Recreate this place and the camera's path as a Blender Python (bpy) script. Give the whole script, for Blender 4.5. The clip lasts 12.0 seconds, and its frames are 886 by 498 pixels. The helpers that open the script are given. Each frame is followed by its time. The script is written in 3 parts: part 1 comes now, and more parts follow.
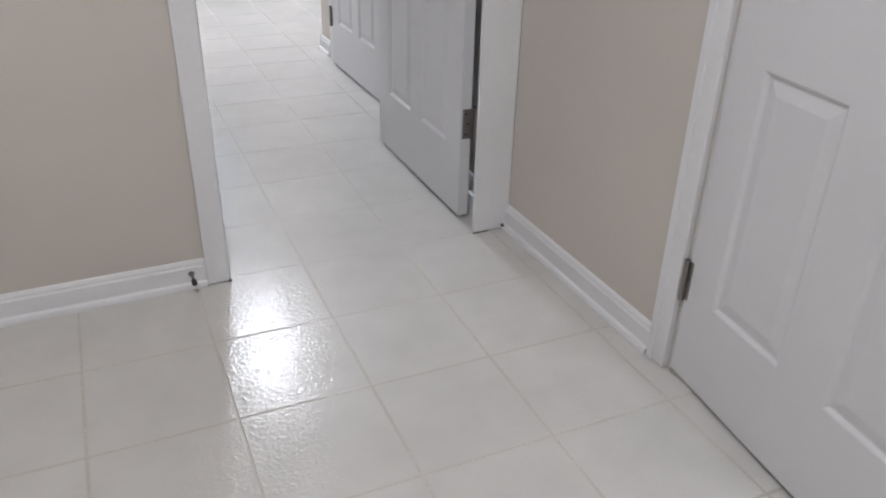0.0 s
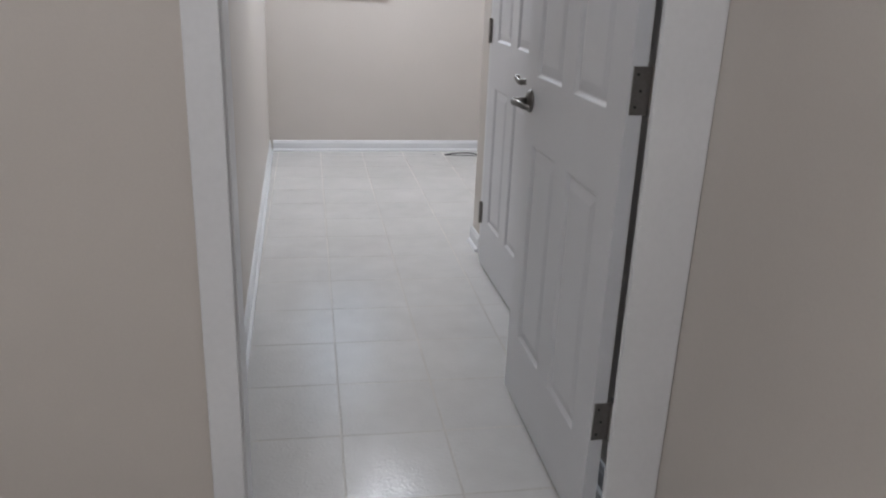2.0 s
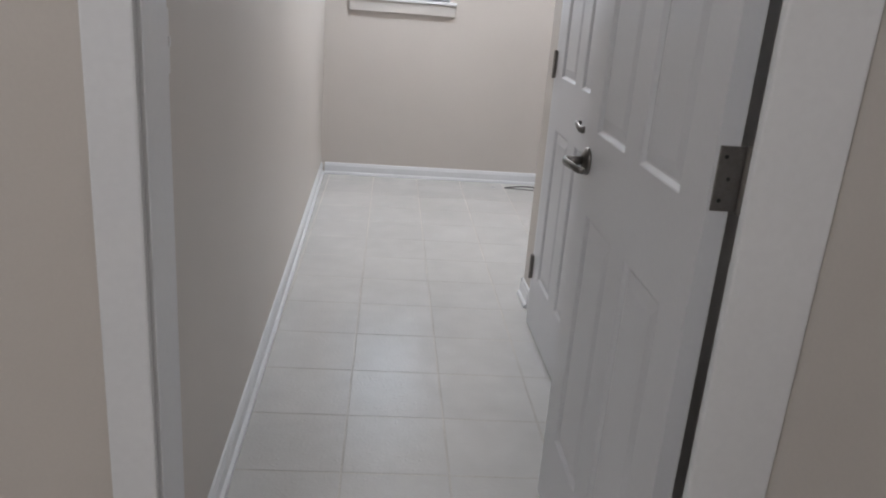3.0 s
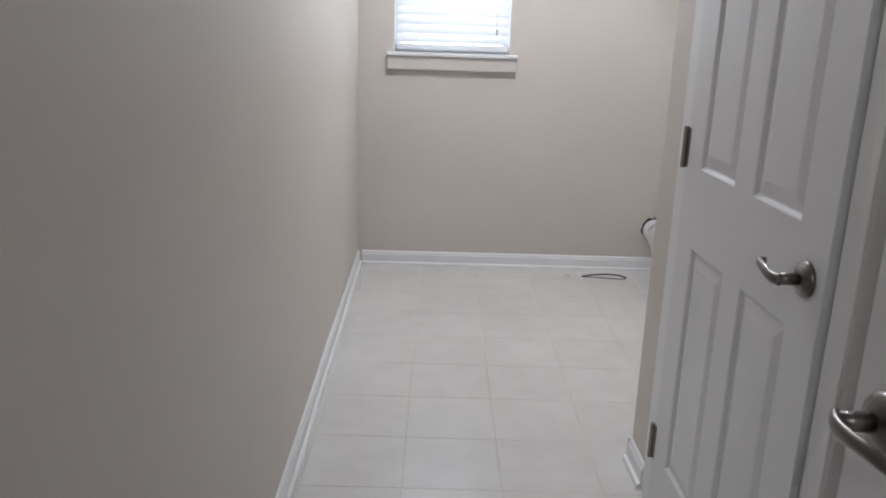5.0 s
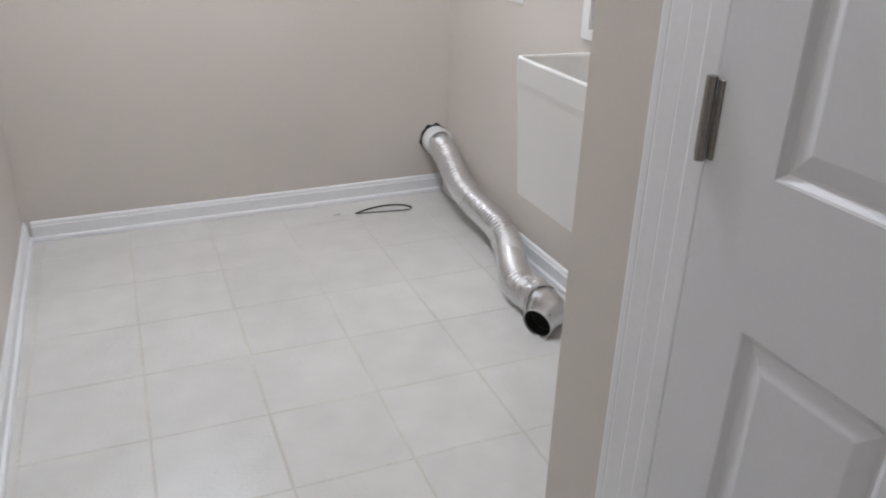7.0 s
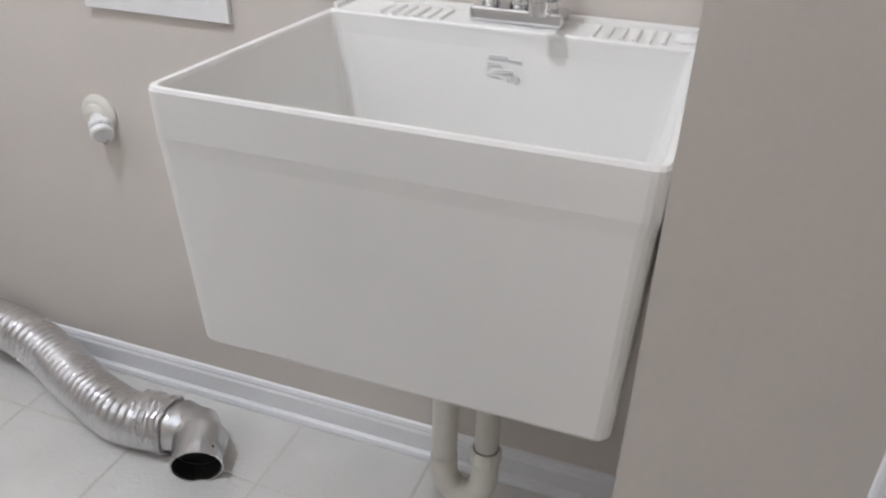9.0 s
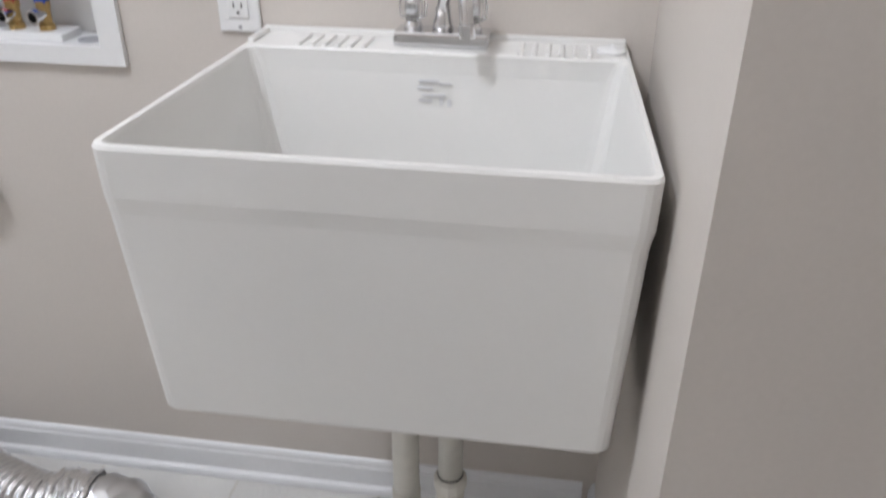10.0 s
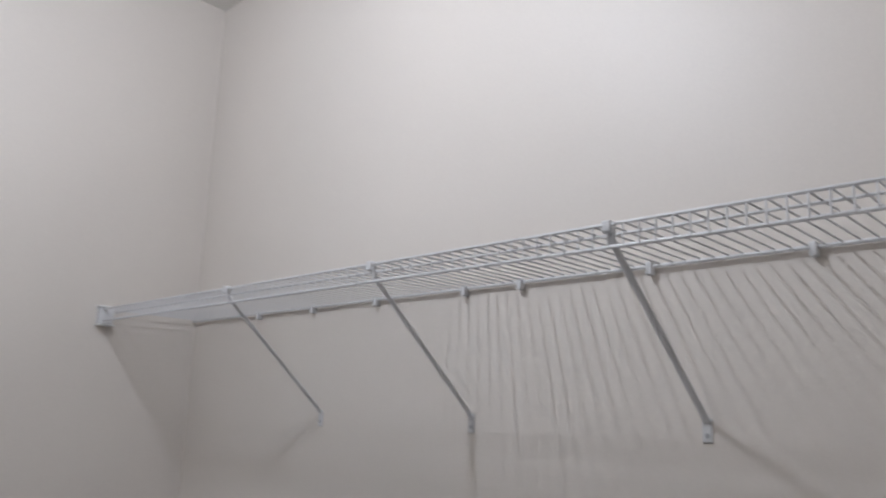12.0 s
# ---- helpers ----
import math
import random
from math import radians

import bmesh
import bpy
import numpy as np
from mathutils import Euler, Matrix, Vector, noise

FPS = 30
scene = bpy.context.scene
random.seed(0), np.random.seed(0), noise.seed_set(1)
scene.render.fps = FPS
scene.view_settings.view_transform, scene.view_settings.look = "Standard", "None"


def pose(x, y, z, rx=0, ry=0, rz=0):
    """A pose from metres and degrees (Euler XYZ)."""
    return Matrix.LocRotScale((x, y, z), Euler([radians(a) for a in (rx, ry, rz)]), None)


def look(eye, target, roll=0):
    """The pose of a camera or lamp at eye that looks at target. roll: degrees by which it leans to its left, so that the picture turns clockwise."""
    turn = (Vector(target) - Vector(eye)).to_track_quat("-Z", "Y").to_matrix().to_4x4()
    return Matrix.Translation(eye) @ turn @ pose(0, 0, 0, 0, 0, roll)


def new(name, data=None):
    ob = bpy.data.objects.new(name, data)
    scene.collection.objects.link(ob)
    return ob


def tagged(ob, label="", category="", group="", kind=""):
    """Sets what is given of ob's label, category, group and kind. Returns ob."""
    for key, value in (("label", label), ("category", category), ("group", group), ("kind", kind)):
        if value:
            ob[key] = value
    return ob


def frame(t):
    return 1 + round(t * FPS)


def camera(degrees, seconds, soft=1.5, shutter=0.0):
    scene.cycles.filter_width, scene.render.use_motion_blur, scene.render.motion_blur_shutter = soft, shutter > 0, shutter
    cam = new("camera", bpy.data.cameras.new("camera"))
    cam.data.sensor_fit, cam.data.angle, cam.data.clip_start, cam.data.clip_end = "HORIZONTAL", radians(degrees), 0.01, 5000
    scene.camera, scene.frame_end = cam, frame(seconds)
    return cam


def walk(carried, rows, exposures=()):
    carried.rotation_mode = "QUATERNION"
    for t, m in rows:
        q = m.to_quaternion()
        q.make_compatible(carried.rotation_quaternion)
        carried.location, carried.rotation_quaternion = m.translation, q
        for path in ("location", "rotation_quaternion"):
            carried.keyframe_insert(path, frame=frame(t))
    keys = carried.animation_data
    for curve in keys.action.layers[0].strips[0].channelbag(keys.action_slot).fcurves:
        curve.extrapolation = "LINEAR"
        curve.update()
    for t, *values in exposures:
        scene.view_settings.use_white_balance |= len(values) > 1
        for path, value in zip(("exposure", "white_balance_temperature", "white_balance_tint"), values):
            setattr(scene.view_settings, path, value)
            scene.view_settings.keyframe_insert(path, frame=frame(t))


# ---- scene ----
cam = camera(59.1, 12.0, soft=1.9, shutter=0.2)
PATH = [
    (0, (-0.181, -2.01, 1.175), (0.57, -0.425, 0.213), 1.5),
    (0.5, (-0.142, -1.949, 1.196), (0.592, -0.359, 0.23), 3.6),
    (1, (-0.04, -1.755, 1.202), (0.64, -0.125, 0.263), 4.4),
    (1.5, (0.072, -1.547, 1.248), (0.656, 0.168, 0.4), 3.2),
    (2, (0.212, -1.4, 1.306), (0.57, 0.453, 0.645), 2.3),
    (2.5, (0.317, -1.206, 1.337), (0.562, 0.674, 0.7), 4.1),
    (4.5, (0.418, -0.224, 1.338), (0.47, 1.692, 0.766), 2.0),
    (5, (0.397, 0.076, 1.344), (0.444, 2.002, 0.811), 1.9),
    (5.5, (0.423, 0.363, 1.343), (0.469, 2.287, 0.799), 1.8),
    (6, (0.418, 0.666, 1.329), (0.446, 2.571, 0.718), 2.6),
    (6.5, (0.376, 0.986, 1.336), (0.71, 2.788, 0.537), 1.5),
    (8.5, (0.57, 2.185, 1.304), (2.107, 3.181, 0.5), 1.3),
    (9, (0.622, 2.356, 1.248), (2.26, 2.931, 0.254), 1.6),
    (9.5, (0.609, 2.466, 1.228), (2.258, 2.733, 0.129), 1.4),
    (10, (0.615, 2.479, 1.252), (2.355, 2.731, 0.3), 0.4),
    (10.5, (0.612, 2.467, 1.341), (2.556, 2.83, 1.042), 0.1),
    (11, (0.587, 2.434, 1.42), (2.481, 3.066, 1.542), -0.1),
    (11.5, (0.559, 2.357, 1.469), (2.303, 3.286, 1.774), 0.3),
    (12, (0.546, 2.287, 1.492), (1.964, 3.632, 1.918), 1.7),
]
EXPOSURES = [(0, 0.78, 6330, 10), (1, 0.78, 6330, 10), (1.5, 0.78, 6330, 10), (2, 0.2, 6340, 10), (2.5, 0.13, 6400, 10), (4.5, 0.04, 6540, 10), (5, -0.02, 6540, 10), (5.5, -0.06, 6540, 10), (6, 0.12, 6540, 10), (6.5, 0.17, 6530, 10), (8.5, 0.09, 6560, 10), (9, 0.07, 6540, 10), (9.5, 0.17, 6530, 10), (10, 0.1, 6500, 10), (10.5, -0.17, 6450, 10), (11, -0.42, 6380, 10), (11.5, -0.66, 6380, 10), (12, -0.82, 6380, 10)]
walk(cam, [(t, look(*r)) for t, *r in PATH], EXPOSURES)

# ---- world and lights ----
world = bpy.data.worlds.new("sky")
scene.world = world
world.use_nodes = True
_sky = world.node_tree.nodes.new("ShaderNodeTexSky")
_sky.sky_type, _sky.sun_disc, _sky.sun_elevation, _sky.sun_rotation = "NISHITA", False, radians(40), radians(160)
_bg = world.node_tree.nodes["Background"]
_bg.inputs["Strength"].default_value = 0.12
world.node_tree.links.new(_sky.outputs["Color"], _bg.inputs["Color"])

sun = new("sun", bpy.data.lights.new("sun", "SUN"))
sun.data.energy, sun.data.angle, sun.data.color = 2.0, radians(0.6), (1.0, 0.95, 0.88)
sun.matrix_basis = look((0, 0, 10), (2.0, 6.0, 2.0))


def bulb(name, place, watts, colour, radius):
    ob = new(name, bpy.data.lights.new(name, "POINT"))
    ob.data.energy, ob.data.color, ob.data.shadow_soft_size = watts, colour, radius
    ob.location = place
    return ob


LAMP = (0.80, 3.40)          # laundry ceiling light
LAMP_A = (-0.35, -1.75)      # entry room ceiling light
CEIL = 2.86
for dx in (-0.028, 0.028):   # the fixture holds two bulbs
    bulb("laundry_bulb", (LAMP[0] + dx, LAMP[1], CEIL - 0.14), 31.5, (0.845, 0.90, 1.0), 0.024)
bulb("entry_bulb", (*LAMP_A, CEIL - 0.15), 28.5, (0.95, 0.955, 0.985), 0.06)
daylight = new("window_daylight", bpy.data.lights.new("window_daylight", "AREA"))
daylight.data.shape, daylight.data.size, daylight.data.size_y = "RECTANGLE", 0.62, 0.95
daylight.data.energy, daylight.data.color = 15, (0.74, 0.86, 1.0)
daylight.matrix_basis = look((0.52, 4.78, 1.75), (0.52, 3.0, 1.6))


# ---- materials ----
def material(name, colour, rough=0.5, metal=0.0, grain=60.0, vary=0.06, stain=0.05, bump=0.05, stain_scale=2.5, spec=0.5, island=0.0, coat=0.0):
    """A painted or plain surface: fine grain and broad stains in the colour, fine relief."""
    m = bpy.data.materials.new(name)
    m.use_nodes = True
    nt, N = m.node_tree, m.node_tree.nodes
    b = N["Principled BSDF"]
    b.inputs["Roughness"].default_value, b.inputs["Metallic"].default_value = rough, metal
    b.inputs["Specular IOR Level"].default_value = spec
    b.inputs["Coat Weight"].default_value = coat
    tc = N.new("ShaderNodeTexCoord")
    fine, broad = N.new("ShaderNodeTexNoise"), N.new("ShaderNodeTexNoise")
    for n, s, d in ((fine, grain, 4), (broad, stain_scale, 3)):
        n.inputs["Scale"].default_value, n.inputs["Detail"].default_value = s, d
        nt.links.new(tc.outputs["Object"], n.inputs["Vector"])
    val = None
    for n, amount in ((fine, vary), (broad, stain)):
        r = N.new("ShaderNodeMapRange")
        r.inputs["From Min"].default_value, r.inputs["From Max"].default_value = 0.3, 0.7
        r.inputs["To Min"].default_value, r.inputs["To Max"].default_value = 1 - amount, 1 + amount
        nt.links.new(n.outputs["Fac"], r.inputs["Value"])
        if val is None:
            val = r.outputs["Result"]
        else:
            k = N.new("ShaderNodeMath")
            k.operation = "MULTIPLY"
            nt.links.new(val, k.inputs[0])
            nt.links.new(r.outputs["Result"], k.inputs[1])
            val = k.outputs["Value"]
    if island:
        info, r, k = N.new("ShaderNodeObjectInfo"), N.new("ShaderNodeMapRange"), N.new("ShaderNodeMath")
        r.inputs["To Min"].default_value, r.inputs["To Max"].default_value = 1 - island, 1 + island
        k.operation = "MULTIPLY"
        nt.links.new(info.outputs["Random"], r.inputs["Value"])
        nt.links.new(val, k.inputs[0])
        nt.links.new(r.outputs["Result"], k.inputs[1])
        val = k.outputs["Value"]
    mul = N.new("ShaderNodeVectorMath")
    mul.operation = "SCALE"
    mul.inputs[0].default_value = colour
    nt.links.new(val, mul.inputs["Scale"])
    nt.links.new(mul.outputs["Vector"], b.inputs["Base Color"])
    rr = N.new("ShaderNodeMapRange")
    rr.inputs["To Min"].default_value, rr.inputs["To Max"].default_value = rough * 0.85, min(1, rough * 1.15)
    nt.links.new(broad.outputs["Fac"], rr.inputs["Value"])
    nt.links.new(rr.outputs["Result"], b.inputs["Roughness"])
    if bump:
        bp = N.new("ShaderNodeBump")
        bp.inputs["Strength"].default_value, bp.inputs["Distance"].default_value = bump, 0.002
        nt.links.new(fine.outputs["Fac"], bp.inputs["Height"])
        nt.links.new(bp.outputs["Normal"], b.inputs["Normal"])
    return m


def tile_material():
    """Cream vinyl tile with faint clouding, an embossed skin and a soft gloss."""
    m = material("tile_vinyl", (0.61, 0.60, 0.58), rough=0.13, spec=0.28, grain=9, vary=0.035, stain=0.05, bump=0.0, stain_scale=2.0, island=0.014)
    nt, N = m.node_tree, m.node_tree.nodes
    b, tc = N["Principled BSDF"], N.new("ShaderNodeTexCoord")
    ridges, noi, add, bp = N.new("ShaderNodeTexNoise"), N.new("ShaderNodeTexNoise"), N.new("ShaderNodeMath"), N.new("ShaderNodeBump")
    ridges.noise_type = "RIDGED_MULTIFRACTAL"
    ridges.inputs["Scale"].default_value, noi.inputs["Scale"].default_value = 58, 90
    ridges.inputs["Detail"].default_value, noi.inputs["Detail"].default_value = 3, 4
    ridges.inputs["Distortion"].default_value = 0.8
    for n in (ridges, noi):
        nt.links.new(tc.outputs["Object"], n.inputs["Vector"])
    nt.links.new(ridges.outputs["Fac"], add.inputs[0])
    nt.links.new(noi.outputs["Fac"], add.inputs[1])
    bp.inputs["Strength"].default_value, bp.inputs["Distance"].default_value = 0.8, 0.0010
    nt.links.new(add.outputs["Value"], bp.inputs["Height"])
    nt.links.new(bp.outputs["Normal"], b.inputs["Normal"])
    geo = N.new("ShaderNodeNewGeometry")
    for n in N:
        if n.bl_idname == "ShaderNodeTexNoise":
            nt.links.new(geo.outputs["Position"], n.inputs["Vector"])
    return m


def glow(name, colour, strength):
    m = bpy.data.materials.new(name)
    m.use_nodes = True
    b = m.node_tree.nodes["Principled BSDF"]
    b.inputs["Base Color"].default_value = (*colour, 1)
    b.inputs["Emission Color"].default_value = (*colour, 1)
    b.inputs["Emission Strength"].default_value = strength
    return m


def glass_material(name, rough=0.0, ior=1.45, tint=(1, 1, 1)):
    m = bpy.data.materials.new(name)
    m.use_nodes = True
    b = m.node_tree.nodes["Principled BSDF"]
    b.inputs["Base Color"].default_value = (*tint, 1)
    b.inputs["Transmission Weight"].default_value = 1
    b.inputs["Roughness"].default_value, b.inputs["IOR"].default_value = rough, ior
    return m


def slat_material():
    """White blind slat that lets some daylight through."""
    m = material("blind_slat_white", (0.82, 0.83, 0.84), rough=0.45, grain=40, vary=0.02, stain=0.02, bump=0.02)
    nt, N = m.node_tree, m.node_tree.nodes
    tr, mix = N.new("ShaderNodeBsdfTranslucent"), N.new("ShaderNodeMixShader")
    tr.inputs["Color"].default_value = (0.85, 0.88, 0.92, 1)
    mix.inputs["Fac"].default_value = 0.17
    nt.links.new(N["Principled BSDF"].outputs["BSDF"], mix.inputs[1])
    nt.links.new(tr.outputs["BSDF"], mix.inputs[2])
    nt.links.new(mix.outputs["Shader"], N["Material Output"].inputs["Surface"])
    return m


PAINT = material("wall_paint_greige", (0.606, 0.5605, 0.517), rough=0.49, grain=180, vary=0.015, stain=0.03, bump=0.10, stain_scale=1.3)
CEILING = material("ceiling_paint_white", (0.72, 0.70, 0.67), rough=0.8, grain=160, vary=0.02, stain=0.03, bump=0.12)
TRIM = material("trim_paint_white", (0.78, 0.785, 0.80), rough=0.38, grain=90, vary=0.015, stain=0.03, bump=0.04)
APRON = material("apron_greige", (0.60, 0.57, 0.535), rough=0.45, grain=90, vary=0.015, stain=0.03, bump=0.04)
DOOR = material("door_paint_white", (0.72, 0.725, 0.745), rough=0.36, grain=120, vary=0.012, stain=0.025, bump=0.06)
TILE = tile_material()
GROUT = material("grout_grey", (0.515, 0.492, 0.452), rough=0.5, grain=120, vary=0.10, stain=0.14, bump=0.1)
NICKEL = material("satin_nickel", (0.19, 0.18, 0.172), rough=0.30, metal=1.0, grain=200, vary=0.04, stain=0.05, bump=0.02)
HINGE = material("dull_nickel", (0.30, 0.28, 0.265), rough=0.42, metal=1.0, grain=150, vary=0.08, stain=0.08, bump=0.03)
CHROME = material("chrome", (0.72, 0.72, 0.73), rough=0.10, metal=1.0, grain=80, vary=0.01, stain=0.02, bump=0.0)
FOIL = material("duct_foil", (0.74, 0.74, 0.75), rough=0.27, metal=1.0, grain=60, vary=0.06, stain=0.08, bump=0.10)
GALV = material("galvanised_steel", (0.62, 0.62, 0.63), rough=0.30, metal=1.0, grain=18, vary=0.10, stain=0.08, bump=0.05)
BLACK = material("black_void", (0.012, 0.011, 0.010), rough=0.8, vary=0.1, bump=0.0)
TUB = material("tub_plastic_white", (0.775, 0.768, 0.748), rough=0.30, grain=120, vary=0.006, stain=0.025, bump=0.015)
PVC = material("pvc_white", (0.70, 0.68, 0.62), rough=0.35, grain=60, vary=0.03, stain=0.05, bump=0.03)
PLASTIC = material("plastic_white", (0.78, 0.78, 0.78), rough=0.32, grain=80, vary=0.01, stain=0.02, bump=0.02)
BRASS = material("brass", (0.55, 0.38, 0.16), rough=0.28, metal=1.0, grain=90, vary=0.10, stain=0.10, bump=0.05)
RED = material("red_plastic", (0.45, 0.03, 0.03), rough=0.38, vary=0.04, bump=0.02)
BLUE = material("blue_plastic", (0.02, 0.08, 0.42), rough=0.38, vary=0.04, bump=0.02)
# white wire, base colour dimmed for the shade on its underside
WIRE = material("wire_vinyl_white_shaded", (0.58, 0.58, 0.59), rough=0.40, grain=100, vary=0.02, stain=0.03, bump=0.02)
DARK = material("dark_rubber", (0.035, 0.033, 0.032), rough=0.5, grain=100, vary=0.1, bump=0.05)
INK = material("grey_print", (0.38, 0.38, 0.40), rough=0.5, vary=0.02, bump=0.0)
PRINT = material("pale_grey_print", (0.66, 0.66, 0.67), rough=0.5, vary=0.02, bump=0.0)
ACRYLIC = glass_material("clear_acrylic", 0.04, 1.49, (0.95, 0.96, 0.97))
PANE = glass_material("window_glass")
LAMPGLASS = glow("opal_lamp_glass", (0.95, 0.97, 1.0), 8)
SLAT = slat_material()
CAULK = material("scuffed_dark", (0.10, 0.09, 0.08), rough=0.8, vary=0.2, bump=0.1)

# ---- builders ----
OFF = {}


def thing(name, place=(0, 0, 0), label="", category="", group="", kind="", m=None):
    """An Empty at a thing's base; its parts are built in world places, or in its own where m is given."""
    ob = new(name)
    ob.empty_display_size = 0.05
    ob.matrix_basis = m if m is not None else Matrix.Translation(place)
    OFF[ob.name] = Vector((0, 0, 0)) if m is not None else Vector(place)
    return tagged(ob, label, category, group, kind)


def part(name, bm, mat, parent=None, label="", smooth=False):
    """Links a bmesh as one mesh object under a thing or a part."""
    off = OFF.get(parent.name, Vector((0, 0, 0))) if parent else Vector((0, 0, 0))
    if off.length:
        bmesh.ops.translate(bm, verts=bm.verts, vec=-off)
    bmesh.ops.recalc_face_normals(bm, faces=bm.faces)
    me = bpy.data.meshes.new(name)
    bm.to_mesh(me)
    bm.free()
    for p in me.polygons:
        p.use_smooth = smooth
    me.materials.append(mat)
    ob = new(name, me)
    if parent:
        ob.parent = parent
        OFF[ob.name] = off
    if label:
        ob["label"] = label
    return ob


def again(ob, parent, m):
    """A further part on the same mesh, moved by m in its parent's space."""
    o = ob.copy()
    scene.collection.objects.link(o)
    o.parent, o.matrix_basis = parent, m
    return o


def box(x0, x1, y0, y1, z0, z1, bev=0.0, seg=2, bm=None):
    bm2 = bmesh.new()
    bmesh.ops.create_cube(bm2, size=1)
    bmesh.ops.scale(bm2, vec=(abs(x1 - x0), abs(y1 - y0), abs(z1 - z0)), verts=bm2.verts)
    bmesh.ops.translate(bm2, vec=((x0 + x1) / 2, (y0 + y1) / 2, (z0 + z1) / 2), verts=bm2.verts)
    if bev:
        bmesh.ops.bevel(bm2, geom=bm2.edges[:], offset=bev, segments=seg, affect="EDGES", profile=0.6)
    if bm is None:
        return bm2
    return join(bm, bm2)


def join(bm, other):
    me = bpy.data.meshes.new("tmp")
    other.to_mesh(me)
    other.free()
    bm.from_mesh(me)
    bpy.data.meshes.remove(me)
    return bm


def sweep(points, radii, sides=12, bm=None, caps=True, flat=(1.0, 1.0)):
    """A tube along points; radii: one, or one a point. flat squashes the section."""
    bm = bm or bmesh.new()
    P = [Vector(p) for p in points]
    R = list(radii) if hasattr(radii, "__len__") else [radii] * len(P)
    rings, side = [], None
    for i, p in enumerate(P):
        d = (P[min(i + 1, len(P) - 1)] - P[max(i - 1, 0)]).normalized()
        if side is None:
            side = d.cross(Vector((0, 0, 1)))
            if side.length < 0.05:
                side = d.cross(Vector((0, 1, 0)))
        side = (side - d * side.dot(d)).normalized()
        up = d.cross(side)
        rings.append([bm.verts.new(p + R[i] * (math.cos(a) * side * flat[0] + math.sin(a) * up * flat[1]))
                      for a in (2 * math.pi * k / sides for k in range(sides))])
    for a, b in zip(rings, rings[1:]):
        for k in range(sides):
            bm.faces.new((a[k], a[(k + 1) % sides], b[(k + 1) % sides], b[k]))
    if caps:
        bm.faces.new(rings[0][::-1])
        bm.faces.new(rings[-1])
    return bm


def turned(profile, place, axis=(0, 0, 1), sides=24, bm=None, closed=True):
    """A turned body: (radius, height) pairs along an axis from a place."""
    bm = bm or bmesh.new()
    q = Vector(axis).to_track_quat("Z", "Y")
    rings = []
    for r, h in profile:
        rings.append([bm.verts.new(Vector(place) + q @ Vector((max(r, 1e-4) * math.cos(a), max(r, 1e-4) * math.sin(a), h)))
                      for a in (2 * math.pi * k / sides for k in range(sides))])
    for a, b in zip(rings, rings[1:]):
        for k in range(sides):
            bm.faces.new((a[k], a[(k + 1) % sides], b[(k + 1) % sides], b[k]))
    if closed:
        bm.faces.new(rings[0][::-1])
        bm.faces.new(rings[-1])
    return bm


def curve(points, n=8):
    """A smooth line (Catmull-Rom) through points."""
    P = [Vector(p) for p in points]
    P = [2 * P[0] - P[1]] + P + [2 * P[-1] - P[-2]]
    out = []
    for i in range(1, len(P) - 2):
        a, b, c, d = P[i - 1:i + 3]
        for k in range(n):
            t = k / n
            out.append(0.5 * (2 * b + (c - a) * t + (2 * a - 5 * b + 4 * c - d) * t * t + (3 * b - a - 3 * c + d) * t ** 3))
    return out + [P[-2]]


def wall(name, axis, face, back, a0, a1, z1, holes=(), mat=None):
    """A wall with thickness between two planes across an axis, from a0 to a1, with openings (a, b, low, high)."""
    bm = bmesh.new()
    cuts = sorted({a0, a1, *(v for h in holes for v in h[:2])})
    for lo, hi in zip(cuts, cuts[1:]):
        spans, low = [], 0.0
        for h in sorted((h for h in holes if h[0] <= lo + 1e-6 and h[1] >= hi - 1e-6), key=lambda h: h[2]):
            if h[2] > low:
                spans.append((low, h[2]))
            low = h[3]
        spans.append((low, z1))
        for s, e in spans:
            if axis == "x":
                box(face, back, lo, hi, s, e, bm=bm)
            else:
                box(lo, hi, face, back, s, e, bm=bm)
    bmesh.ops.remove_doubles(bm, verts=bm.verts, dist=1e-5)
    return tagged(part(name, bm, mat or PAINT), kind="structure")


def baseboard(p, q, normal, label="white painted baseboard with shoe moulding along the wall"):
    """A moulded baseboard with a shoe along the foot of a wall, from p to q."""
    prof = ((0, 0), (0.024, 0), (0.024, 0.007), (0.021, 0.015), (0.0125, 0.019), (0.012, 0.062), (0.0085, 0.068), (0.0085, 0.073), (0.005, 0.080), (0, 0.083))
    bm, n = bmesh.new(), Vector((*normal, 0))
    ends = []
    for e in (p, q):
        ends.append([bm.verts.new(Vector((e[0], e[1], 0)) + n * d + Vector((0, 0, z))) for d, z in prof])
    k = len(prof)
    for i in range(k):
        bm.faces.new((ends[0][i], ends[0][(i + 1) % k], ends[1][(i + 1) % k], ends[1][i]))
    bm.faces.new(ends[0])
    bm.faces.new(ends[1][::-1])
    return tagged(part("baseboard", bm, TRIM), label, "baseboard", kind="structure")


